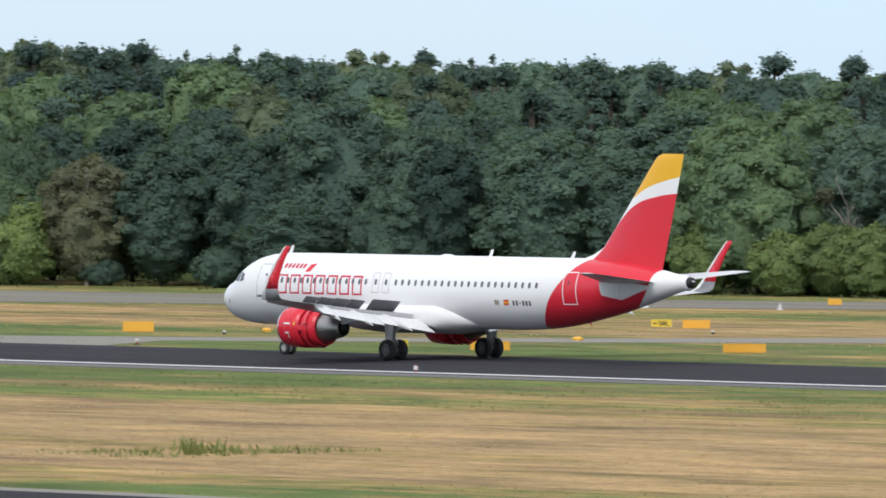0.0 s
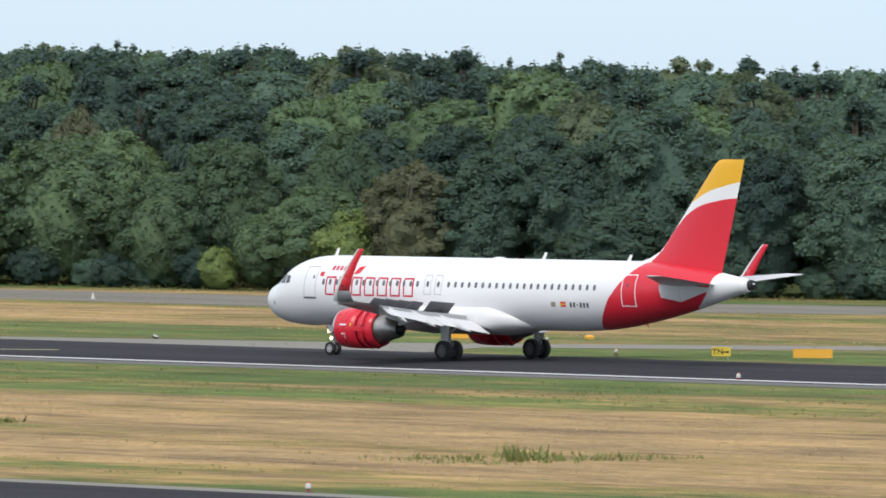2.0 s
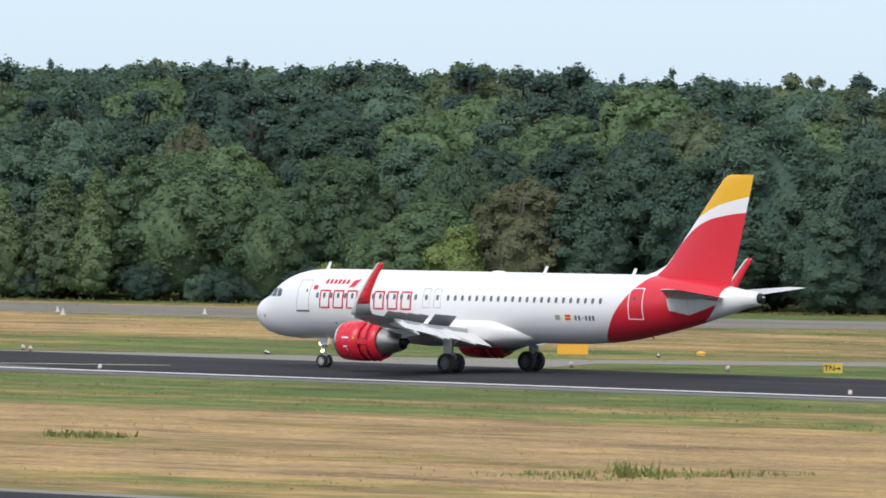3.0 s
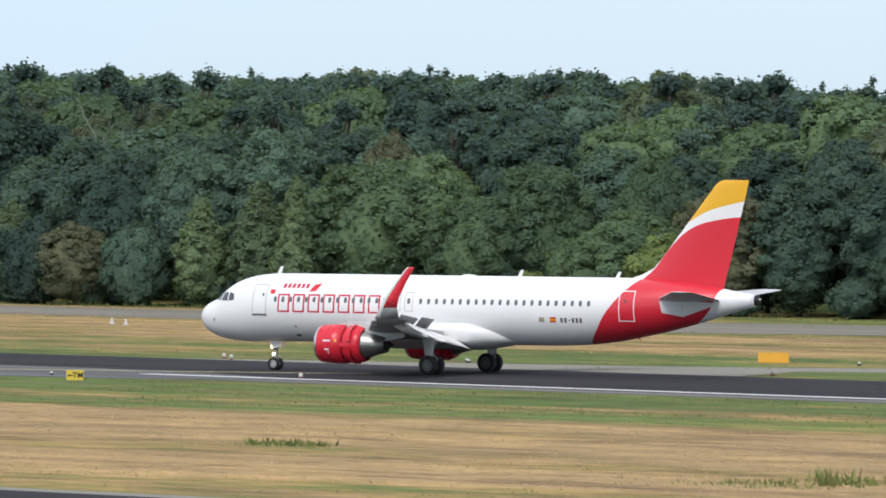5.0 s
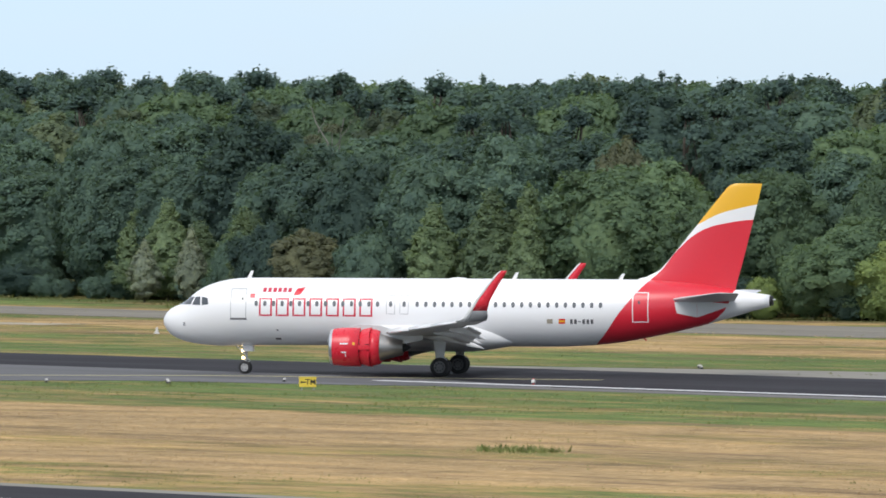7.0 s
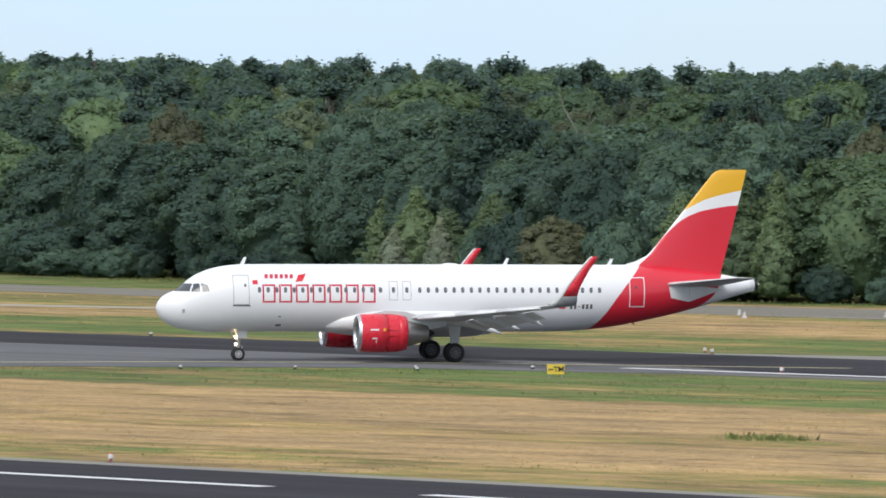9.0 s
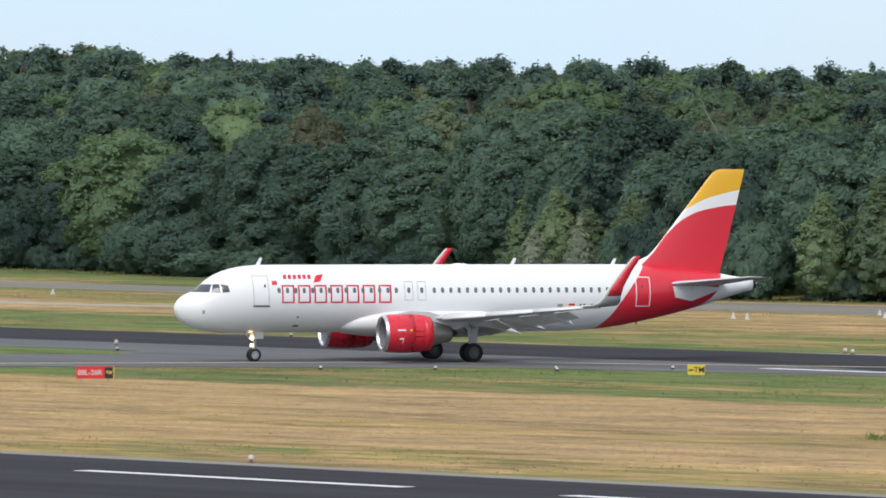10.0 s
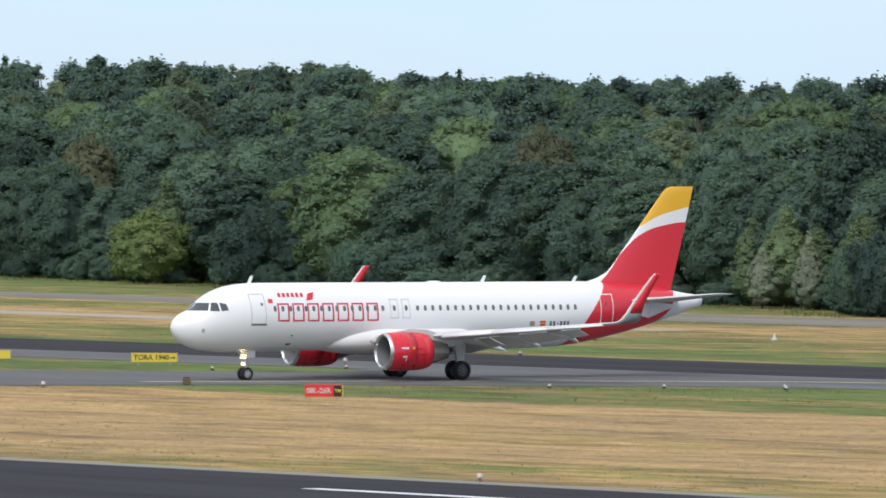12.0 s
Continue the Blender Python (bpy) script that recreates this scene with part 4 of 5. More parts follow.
def wing(e, side):
    rings = []
    for y in (1.0, 1.9, 3.0, 4.5, 6.4, 8.5, 11.0, 12.9):
        q, c, z, t = wing_at(y)
        rings.append(foil_ring((NOSE_X - q, side * y, z), c, t, cut=0.8))
    w = loft("wing", rings, M_GREY, e, "light grey swept wing", sharp=True)
    rings = []
    for y in (12.9, 13.5, 15.0, 16.2, 16.6):
        q, c, z, t = wing_at(y)
        rings.append(foil_ring((NOSE_X - q, side * y, z), c, t))
    loft("wing_tip", rings, M_GREY, e, "light grey outer wing with aileron")
    # upturned tip: white forward strip, red blade
    q, c, z, t = wing_at(16.6)
    sec = [(16.6, q, c, z, 5), (16.95, q + 0.22, c * 0.93, z + 0.06, 22), (17.18, q + 0.45, c * 0.85, z + 0.22, 48), (17.34, q + 0.72, c * 0.68, z + 0.62, 70), (17.40, q + 1.1, c * 0.55, z + 1.2, 80), (17.45, q + 1.85, c * 0.41, z + 2.15, 82), (17.48, q + 2.45, c * 0.33, z + 2.85, 83), (17.49, q + 2.62, c * 0.24, z + 2.98, 83)]
    mk = lambda f0, f1: [[Vector((NOSE_X - qq - f * cc, side * yy, zz)) + Vector((0, -side * math.sin(radians(a)), math.cos(radians(a)))) * s * tt * cc * 0.034
                         for s, f, tt in ((1, f0, 0.4 if f0 == 0 else 0.9), (1, (f0 + f1) / 2, 1), (1, f1, 0.05 if f1 == 1 else 0.9), (-1, f1, 0.05 if f1 == 1 else 0.9), (-1, (f0 + f1) / 2, 1), (-1, f0, 0.4 if f0 == 0 else 0.9))] for yy, qq, cc, zz, a in sec]
    tip = loft("sharklet", [r for r in mk(0.22, 1.0)][3:], M_RED, e, "upturned red wingtip")
    loft("tip_bend", [r for r in mk(0.22, 1.0)][:4], M_DGREY, tip, "grey curved wingtip root")
    loft("tip_edge", mk(0.0, 0.22), M_FAIR, tip, "white leading strip")
    # slats, drooped
    for y0, y1 in ((2.4, 5.0), (6.6, 9.6), (9.65, 12.9), (12.95, 16.2)):
        rings = []
        for y in (y0, y1):
            q, c, z, t = wing_at(y)
            ring = foil_ring((0, 0, 0), c, t * 1.02, cut=0.16)
            m = Matrix.Translation((NOSE_X - q + 0.16, side * y, z - 0.12)) @ Matrix.Rotation(radians(14), 4, "Y")
            rings.append([m @ v for v in ring])
        loft("slat", rings, M_FAIR, e, "extended pale leading-edge slat")
    # flaps down
    for y0, y1 in FLAP_Y:
        rings = []
        for y in (y0, y1):
            q, c, z, t = wing_at(y)
            ch = c * 0.34 if y > 6.4 else c * 0.27
            ring = foil_ring((0, 0, 0), ch, 0.11)
            m = Matrix.Translation((NOSE_X - q - c * 0.83, side * y, z - 0.10)) @ Matrix.Rotation(radians(-25), 4, "Y")
            rings.append([m @ v for v in ring])
        loft("flap", rings, M_FAIR, e, "lowered pale trailing-edge flap", sharp=True)
    # flap-track fairings
    for y in (5.0, 8.4, 11.6):
        q, c, z, t = wing_at(y)
        rings = []
        for u in np.linspace(0, 1, 9):
            r = 0.02 + 0.24 * math.sin(math.pi * u ** 0.8) ** 0.8
            cx, cz = NOSE_X - q - c * (0.5 + 0.78 * u), z - 0.18 - 0.05 * c * u * u - 0.8 * max(0, u - 0.42)
            rings.append([(cx, side * y + r * 0.6 * math.sin(a), cz + r * math.cos(a)) for a in np.linspace(0, 2 * math.pi, 12, endpoint=False)])
        loft("flap_track_fairing", rings, M_TAIL, e, "pointed pale grey flap track fairing")
    # lift dumpers on the upper side; their hinge lies along the front edge
    for y0, y1 in SPOILER_Y:
        (qa, ca, za, ta), (qb, cb, zb, tb) = wing_at(y0), wing_at(y1)
        a = Vector((NOSE_X - qa - ca * 0.66, side * y0, za + ta * ca * 0.30))
        b = Vector((NOSE_X - qb - cb * 0.66, side * y1, zb + tb * cb * 0.30))
        ax_y = (b - a).normalized()
        ax_x = Vector((1, 0, 0))
        ax_z = ax_x.cross(ax_y * side).normalized()
        if ax_z.z < 0:
            ax_z = -ax_z
        ch = 0.125 * (ca + cb) / 2 + 0.1
        ln = (b - a).length
        bm = bmesh.new()
        add_box(bm, (-ch / 2, 0, 0.02), (ch, ln - 0.05, 0.045), 0.012)
        ob = part("spoiler", bm, M_SILL, e, "raised dark-sided spoiler panel")
        xx = ax_y.cross(ax_z).normalized()
        if xx.x < 0:
            xx = -xx
        yy = ax_z.cross(xx)
        rest = Matrix.Translation((a + b) / 2) @ Matrix((xx, yy, ax_z)).transposed().to_4x4()
        ob.matrix_basis = rest
        MOVERS.append((ob, "spoiler", rest, None))


def engine(e, side):
    n = new("engine")
    n.parent = e
    tagged(n, label="red engine with bright metal intake lip")
    cy, cz = 5.75 * side, 1.80

    def ring(q, r, m=40, drop=0.0):
        return [(NOSE_X - q, cy + r * math.sin(2 * math.pi * j / m), cz - drop + r * math.cos(2 * math.pi * j / m)) for j in range(m)]
    q0 = 11.3
    loft("intake_lip", [ring(q0 + a, r) for a, r in ((0.16, 0.915), (0.06, 0.945), (0.0, 0.99), (0.03, 1.04), (0.12, 1.085), (0.2, 1.105))], M_STEEL, n, "bright metal intake lip", caps=False)
    loft("front_cowl", [ring(q0 + a, r) for a, r in ((0.2, 1.105), (0.6, 1.15), (1.1, 1.17), (1.83, 1.17), (1.84, 1.06))], M_RED, n, "glossy red engine cowl", caps=False)
    loft("rear_cowl", [ring(q0 + a, r) for a, r in ((2.5, 1.02), (2.5, 1.13), (2.75, 1.09), (3.05, 1.0), (3.06, 0.94), (2.75, 0.95), (2.5, 0.98))], M_RED, n, "glossy red rear cowl", caps=False)
    # duct in dark grey: the shade inside the intake is painted in
    loft("duct", [ring(q0 + a, r) for a, r in ((0.16, 0.915), (0.5, 0.87), (1.15, 0.89))], M_DGREY, n, "intake duct, darker grey for the shade inside", caps=False)
    # black band: the shade of the reverser opening is in its colour
    loft("fan_case", [ring(q0 + a, r) for a, r in ((1.6, 0.98), (2.55, 0.96))], M_DARK, n, "black band for the shaded opening behind the reverser doors", caps=False)
    loft("core_nozzle", [ring(q0 + a, r) for a, r in ((2.8, 0.90), (3.05, 0.83), (3.6, 0.68), (4.4, 0.48), (4.42, 0.42), (4.1, 0.40))], M_HOT, n, "brushed metal exhaust nozzle", caps=False)
    loft("exhaust_cone", [ring(q0 + a, r) for a, r in ((4.1, 0.37), (4.5, 0.26), (4.85, 0.06))], M_DARK, n, caps=True)
    # black disc closes the intake, its colour gives the shade behind the blades
    loft("fan_disc", [ring(q0 + a, r) for a, r in ((1.15, 0.89), (1.2, 0.3), (1.22, 0.02))], M_DARK, n, "black disc for the shade behind the fan blades", caps=False)
    # fan blades and spinner
    bm = bmesh.new()
    for k in range(24):
        a = 2 * math.pi * k / 24
        add_box(bm, (NOSE_X - q0 - 1.05, cy + 0.58 * math.sin(a), cz + 0.58 * math.cos(a)), (0.02, 0.15, 0.60), turn=Matrix.Rotation(-a, 4, "X") @ Matrix.Rotation(radians(50), 4, "Z"))
    part("fan", bm, M_DARK, n)
    loft("spinner", [ring(q0 + a, r, 20) for a, r in ((0.72, 0.02), (0.85, 0.12), (1.0, 0.2), (1.22, 0.27))], M_DARK, n)
    # fixed beams between the reverser doors, and the four doors
    for k in range(4):
        a0 = radians(90 * k)
        rr = [[(NOSE_X - q, cy + r * math.sin(a0 + d), cz + r * math.cos(a0 + d)) for d in (-0.13, 0.0, 0.13)] for q, r in ((q0 + 1.82, 1.166), (q0 + 2.15, 1.16), (q0 + 2.52, 1.125))]
        loft("cowl_beam", rr, M_RED, n, caps=False, close=False)
        am = radians(90 * k + 45)
        hinge = Matrix.Translation((NOSE_X - q0 - 2.24, cy + 1.09 * math.sin(am), cz + 1.09 * math.cos(am))) @ Matrix.Rotation(-am, 4, "X")
        inv = hinge.inverted()
        out = []
        for q, r in ((q0 + 1.85, 1.167), (q0 + 2.02, 1.166), (q0 + 2.18, 1.155), (q0 + 2.34, 1.142), (q0 + 2.48, 1.125)):
            wide = 0.61 + 0.035 * (q - q0 - 1.85) / 0.63
            angs = [am - wide + 2 * wide * j / 14 for j in range(15)]
            out.append([inv @ Vector((NOSE_X - q, cy + r * math.sin(a), cz + r * math.cos(a))) for a in angs] + [inv @ Vector((NOSE_X - q, cy + (r - 0.07) * math.sin(a), cz + (r - 0.07) * math.cos(a))) for a in angs[::-1]])
        d = loft("reverser_door", out, M_RED, n, "red pivoting thrust-reverser door", smooth=False)
        d.matrix_basis = hinge
        MOVERS.append((d, "reverser", hinge.copy(), None))
    # small white marks as plain bars
    if side > 0:
        for a, z0, w, h, mt in ((0.95, 0.22, 0.5, 0.09, M_WHITE), (1.55, 0.22, 0.14, 0.16, M_GOLD), (0.95, -0.30, 0.3, 0.09, M_WHITE), (1.05, -0.48, 0.05, 0.2, M_WHITE)):
            vs = []
            for i in range(3):
                for zz in (z0 - h / 2, z0 + h / 2):
                    qq = q0 + a - w / 2 * (1 - i)
                    vs.append((NOSE_X - qq, cy + math.sqrt(1.182 ** 2 - zz * zz), cz + zz))
            mesh_ob("cowl_mark", vs, [(0, 1, 3, 2), (2, 3, 5, 4)], mt, n)
    # pylon
    rings = []
    for q, zt, zb, w in ((q0 + 1.0, 2.98, 2.85, 0.05), (q0 + 1.8, 3.15, 2.7, 0.18), (q0 + 3.0, 3.1, 2.3, 0.22), (q0 + 4.2, 2.75, 1.95, 0.2), (q0 + 5.6, 2.75, 2.25, 0.06)):
        rings.append([(NOSE_X - q, cy + y, z) for y, z in ((-w, zb), (w, zb), (w, zt), (-w, zt))])
    loft("pylon", rings, M_GREY, n, "grey engine pylon", smooth=False)


def wheel(name, parent, centre, r, w, label):
    """Tyre and rim turning about the y axis."""
    prof = [(0.62, 0.5), (0.72, 0.5), (0.88, 0.46), (0.97, 0.32), (1.0, 0.12), (1.0, -0.12), (0.97, -0.32), (0.88, -0.46), (0.72, -0.5), (0.62, -0.5)]
    m = 32
    rings = [[(r * a * math.cos(2 * math.pi * j / m), w * b, r * a * math.sin(2 * math.pi * j / m)) for j in range(m)] for a, b in prof]
    hub = new(name)
    hub.parent = parent
    hub.matrix_basis = Matrix.Translation(centre)
    tagged(hub, label=label)
    loft("tyre", rings + [rings[0]], M_TYRE, hub, caps=False)
    bm = bmesh.new()
    for s in (1, -1):
        add_tube(bm, (0, s * w * 0.05, 0), (0, s * w * 0.38, 0), r * 0.63, r * 0.56, 28)
        add_tube(bm, (0, s * w * 0.36, 0), (0, s * w * 0.5, 0), r * 0.22, r * 0.18, 16)
    part("rim", bm, M_RIM if r < 0.5 else M_RIM_D, hub)
    # solid black studs paint the shade of the holes onto the rim
    bm = bmesh.new()
    for s in (1, -1):
        for k in range(8):
            a = 2 * math.pi * k / 8
            o = Vector((r * 0.4 * math.cos(a), 0, r * 0.4 * math.sin(a)))
            add_tube(bm, o + Vector((0, s * w * 0.36, 0)), o + Vector((0, s * w * 0.395, 0)), r * 0.085, seg=8)
    part("rim_hole_shade", bm, M_DARK, hub)
    MOVERS.append((hub, "wheel", hub.matrix_basis.copy(), r))


def main_gear(e, side):
    g = new("main_gear")
    g.parent = e
    tagged(g, label="grey main landing gear leg")
    x, y = NOSE_X - 17.71, 3.795 * side
    bm = bmesh.new()
    add_tube(bm, (x, y, 0.58), (x + 0.05, y, 2.6), 0.14, 0.17, 16)
    add_tube(bm, (x, y, 0.5), (x, y, 1.3), 0.10, 0.10, 14)
    add_tube(bm, (x, y - 0.62, 0.58), (x, y + 0.62, 0.58), 0.09, 0.09, 12)
    add_tube(bm, (x, y, 1.5), (x + 0.1, y - side * 1.4, 2.3), 0.07, 0.07, 10)
    add_tube(bm, (x - 0.1, y, 1.25), (x - 0.38, y, 0.95), 0.04, 0.04, 8)
    add_tube(bm, (x - 0.38, y, 0.95), (x - 0.1, y, 0.66), 0.04, 0.04, 8)
    part("leg", bm, M_STRUT, g, smooth=False)
    bm = bmesh.new()
    add_box(bm, (x + 0.02, y + side * 0.34, 1.72), (0.86, 0.05, 1.5), 0.02)
    for v in bm.verts:
        if v.co.z < 1.6:
            v.co.x = x + (v.co.x - x) * 0.55
    part("gear_door", bm, M_GREY, g, "grey gear leg door")
    for k in (1, -1):
        wheel("main_wheel", e, (x, y + k * 0.465, 0.585), 0.585, 0.42, "black main wheel with dark rim")


def nose_gear(e):
    g = new("nose_gear")
    g.parent = e
    tagged(g, label="nose landing gear leg with lit taxi lights")
    bm = bmesh.new()
    add_tube(bm, (0, 0, 0.39), (-0.12, 0, 1.9), 0.075, 0.10, 14)
    add_tube(bm, (0, -0.34, 0.39), (0, 0.34, 0.39), 0.055, 0.055, 10)
    add_tube(bm, (-0.05, 0, 1.15), (0.75, 0, 1.9), 0.05, 0.05, 10)
    add_tube(bm, (-0.02, 0, 1.0), (-0.3, 0, 0.82), 0.03, 0.03, 8)
    add_tube(bm, (-0.3, 0, 0.82), (-0.02, 0, 0.55), 0.03, 0.03, 8)
    part("leg", bm, M_STRUT, g)
    bm = bmesh.new()
    add_box(bm, (0.02, 0, 1.28), (0.14, 0.56, 0.16), 0.03)
    part("light_bar", bm, M_STRUT, g)
    for s in (1, -1):
        bm = bmesh.new()
        add_box(bm, (-0.2, s * 0.34, 1.60), (0.6, 0.035, 0.46), 0.01, Matrix.Rotation(radians(-8 * s), 4, "X"))
        part("gear_door", bm, M_WHITE, g, "white nose gear door")
        bm = bmesh.new()
        add_tube(bm, (0.09, s * 0.17, 1.42), (0.20, s * 0.17, 1.42), 0.085, 0.10, 14)
        part("taxi_light", bm, M_LAMP, g, "lit round taxi light")
    bm = bmesh.new()
    add_tube(bm, (0.07, 0, 0.98), (0.19, 0, 0.98), 0.08, 0.095, 14)
    part("taxi_light", bm, M_LAMP, g, "lit round taxi light")
    for k in (1, -1):
        wheel("nose_wheel", e, (0, k * 0.25, 0.39), 0.39, 0.23, "black nose wheel with pale rim")


PLANE = airliner()
ROLL = [  # seconds, nose wheel x, y, heading
    (0, -8.92, 541.18, 45.58), (0.5, -13.36, 543.58, 44.78), (1, -17.60, 546.26, 43.45), (1.5, -21.58, 549.15, 41.93), (2, -25.40, 552.06, 40.37), (2.5, -29.10, 554.97, 38.09),
    (3, -32.82, 557.82, 35.91), (5, -48.47, 566.86, 23.68), (5.5, -52.56, 568.06, 19.08), (6, -56.71, 569.01, 14.24), (6.5, -60.83, 569.71, 8.65), (7, -64.85, 570.19, 3.26),
    (9, -80.12, 566.70, -17.99), (9.5, -83.76, 565.19, -22.50), (10, -87.32, 563.74, -26.29), (10.5, -90.85, 562.31, -30.23), (11, -94.31, 560.93, -33.02), (11.5, -97.67, 559.55, -36.01),
    (12, -100.95, 558.21, -39.27)]
GROUND_Z = 0.036


def motions():
    rows = [(t, pose(x, y, GROUND_Z, 0, 0, 180 - h)) for t, x, y, h in ROLL]
    walk(PLANE, rows)
    ts = [i / FPS for i in range(12 * FPS + 1)]
    way = np.cumsum([0] + [math.hypot(b[1] - a[1], b[2] - a[2]) for a, b in zip(ROLL, ROLL[1:])])
    dist = np.interp(ts, [r[0] for r in ROLL], way)
    for ob, kind, rest, r in MOVERS:
        if kind == "wheel":
            walk(ob, [(t, rest @ Matrix.Rotation(d / r, 4, "Y")) for t, d in zip(ts, dist)])
        elif kind == "spoiler":
            walk(ob, [(t, rest @ Matrix.Rotation(radians(a), 4, "Y")) for t, a in ((0, 52), (5.0, 52), (5.6, 40), (6.6, 4), (7.2, 0), (12, 0))])
        else:
            walk(ob, [(t, rest @ Matrix.Rotation(radians(a), 4, "Y")) for t, a in ((0, 22), (6.6, 22), (7.2, 20), (8.4, 0), (8.8, 0), (12, 0))])

# ---------------------------------------------------------------- signs, lights and cones of the airfield
M_ORANGE = paint("faded_orange_sheet_metal", (0.80, 0.41, 0.045), 0.5, wear=0.18, scale=2)
M_SIGN_Y = paint("yellow_sign_face", (0.70, 0.52, 0.06), 0.45, wear=0.12, scale=2)
M_SIGN_R = paint("red_sign_face", (0.62, 0.03, 0.03), 0.45, wear=0.12, scale=2)
M_BLACK = paint("black_sign_paint", (0.015, 0.015, 0.016), 0.5)
M_POST = paint("galvanised_post", (0.35, 0.36, 0.37), 0.5, 0.6)
M_BROWN = paint("weathered_brown_box", (0.12, 0.075, 0.04), 0.6)
M_LWHITE = paint("weathered_white_cap", (0.58, 0.56, 0.54), 0.5, wear=0.35, scale=8)
M_LRED = paint("red_band_paint", (0.55, 0.04, 0.03), 0.5)


def facing(s, p):
    """The turn about z that shows a sign's front (its -y side) to the terrace."""
    w = at(s, p)
    return math.degrees(math.atan2(w.y, w.x)) - 90


def words(body, x, z, size, mat, parent, y):
    cu = bpy.data.curves.new("lettering", "FONT")
    cu.body, cu.size, cu.align_x, cu.align_y, cu.extrude, cu.offset = body, size, "CENTER", "CENTER", 0.004, size * 0.018
    ob = new("lettering", cu)
    cu.materials.append(mat)
    ob.parent = parent
    ob.matrix_basis = pose(x, y, z, 90, 0, 0)
    return ob


def arrow(x, z, length, mat, parent, y, way=1):
    h = length * 0.3
    pts = [(-length / 2, -0.035), (length * 0.12, -0.035), (length * 0.12, -h), (length / 2, 0), (length * 0.12, h), (length * 0.12, 0.035), (-length / 2, 0.035)]
    vs = [(x + a * way, y, z + b) for a, b in pts]
    f = tuple(range(7))
    mesh_ob("arrow", vs, [f if way > 0 else f[::-1]], mat, parent)


def sign(name, s, p, w, h, mat, label, lift=0.18, category="sign"):
    """A box sign on two short legs and a concrete foot."""
    e = new(name)
    e.matrix_basis = pose(*at(s, p), 0, 0, facing(s, p))
    bm = bmesh.new()
    add_box(bm, (0, 0, lift + h / 2), (w, 0.16, h), 0.025)
    part("panel", bm, mat, e)
    for x in (-w * 0.35, w * 0.35):
        bm = bmesh.new()
        add_tube(bm, (x, 0, -0.02), (x, 0, lift + 0.03), 0.035, seg=8)
        part("leg", bm, M_POST, e)
    bm = bmesh.new()
    add_box(bm, (0, 0, lift + h + 0.01), (w + 0.05, 0.19, 0.035), 0.01)
    part("cap_strip", bm, mat, e)
    return tagged(e, label, category)


for s, p, w, h in ((419.0, 418.5, 1.95, 0.62), (401.8, 452.0, 1.75, 0.52), (361.0, 410.3, 2.5, 0.50), (374.0, 402.6, 2.3, 0.52), (442.7, 513.0, 1.0, 0.42)):
    tagged(sign("board", s, p, w, h, M_ORANGE, "orange sheet-metal back of an airfield sign", 0.08), group="orange sign boards")

e_ = sign("sign", 377.3, 398.3, 1.1, 0.52, M_SIGN_Y, "yellow taxiway sign with black lettering")
words("TN", -0.2, 0.44, 0.46, M_BLACK, e_, -0.086)
arrow(0.30, 0.44, 0.36, M_BLACK, e_, -0.088)
e_ = sign("sign", 407.9, 351.0, 0.98, 0.56, M_SIGN_Y, "yellow taxiway sign with black lettering")
words("TM", 0.17, 0.46, 0.44, M_BLACK, e_, -0.086)
arrow(-0.27, 0.46, 0.32, M_BLACK, e_, -0.088, -1)
e_ = sign("sign", 403.2, 450.2, 1.3, 0.46, M_SIGN_Y, "yellow taxiway sign with black lettering")
words("08L", 0.16, 0.41, 0.42, M_BLACK, e_, -0.086)
arrow(-0.42, 0.41, 0.26, M_BLACK, e_, -0.088, -1)
e_ = sign("sign", 490.5, 356.6, 2.95, 0.56, M_SIGN_Y, "yellow distance sign with black lettering")
words("TORA 1940", -0.2, 0.46, 0.46, M_BLACK, e_, -0.086)
arrow(1.2, 0.46, 0.36, M_BLACK, e_, -0.088)
e_ = sign("sign", 502.5, 353.0, 1.2, 0.52, M_SIGN_Y, "plain yellow taxiway sign")
e_ = sign("sign", 419.8, 316.9, 2.1, 0.66, M_SIGN_R, "red runway sign with white lettering and black end panel")
words("08L-26R", -0.27, 0.51, 0.40, M_LWHITE, e_, -0.086)
bm = bmesh.new()
add_box(bm, (0.80, -0.012, 0.51), (0.48, 0.16, 0.6), 0.015)
part("end_panel", bm, M_BLACK, e_, "black end panel")
words("TM", 0.80, 0.51, 0.26, M_SIGN_Y, e_, -0.098)
bm = bmesh.new()
add_box(bm, (1.06, 0.0, 0.51), (0.05, 0.2, 0.66), 0.01)
part("edge_strip", bm, M_SIGN_Y, e_, "yellow edge strip")

# small dark box by the exit
box = new("junction_box")
box.matrix_basis = pose(*at(449.0, 328.8), 0, 0, facing(449.0, 328.8))
bm = bmesh.new()
add_box(bm, (0, 0, 0.22), (0.5, 0.3, 0.36), 0.03)
part("housing", bm, M_BROWN, box)
bm = bmesh.new()
add_box(bm, (0, 0, 0.43), (0.36, 0.22, 0.1), 0.03)
part("lid", bm, M_BLACK, box)
tagged(box, "small weathered brown box beside the exit taxiway", "box")


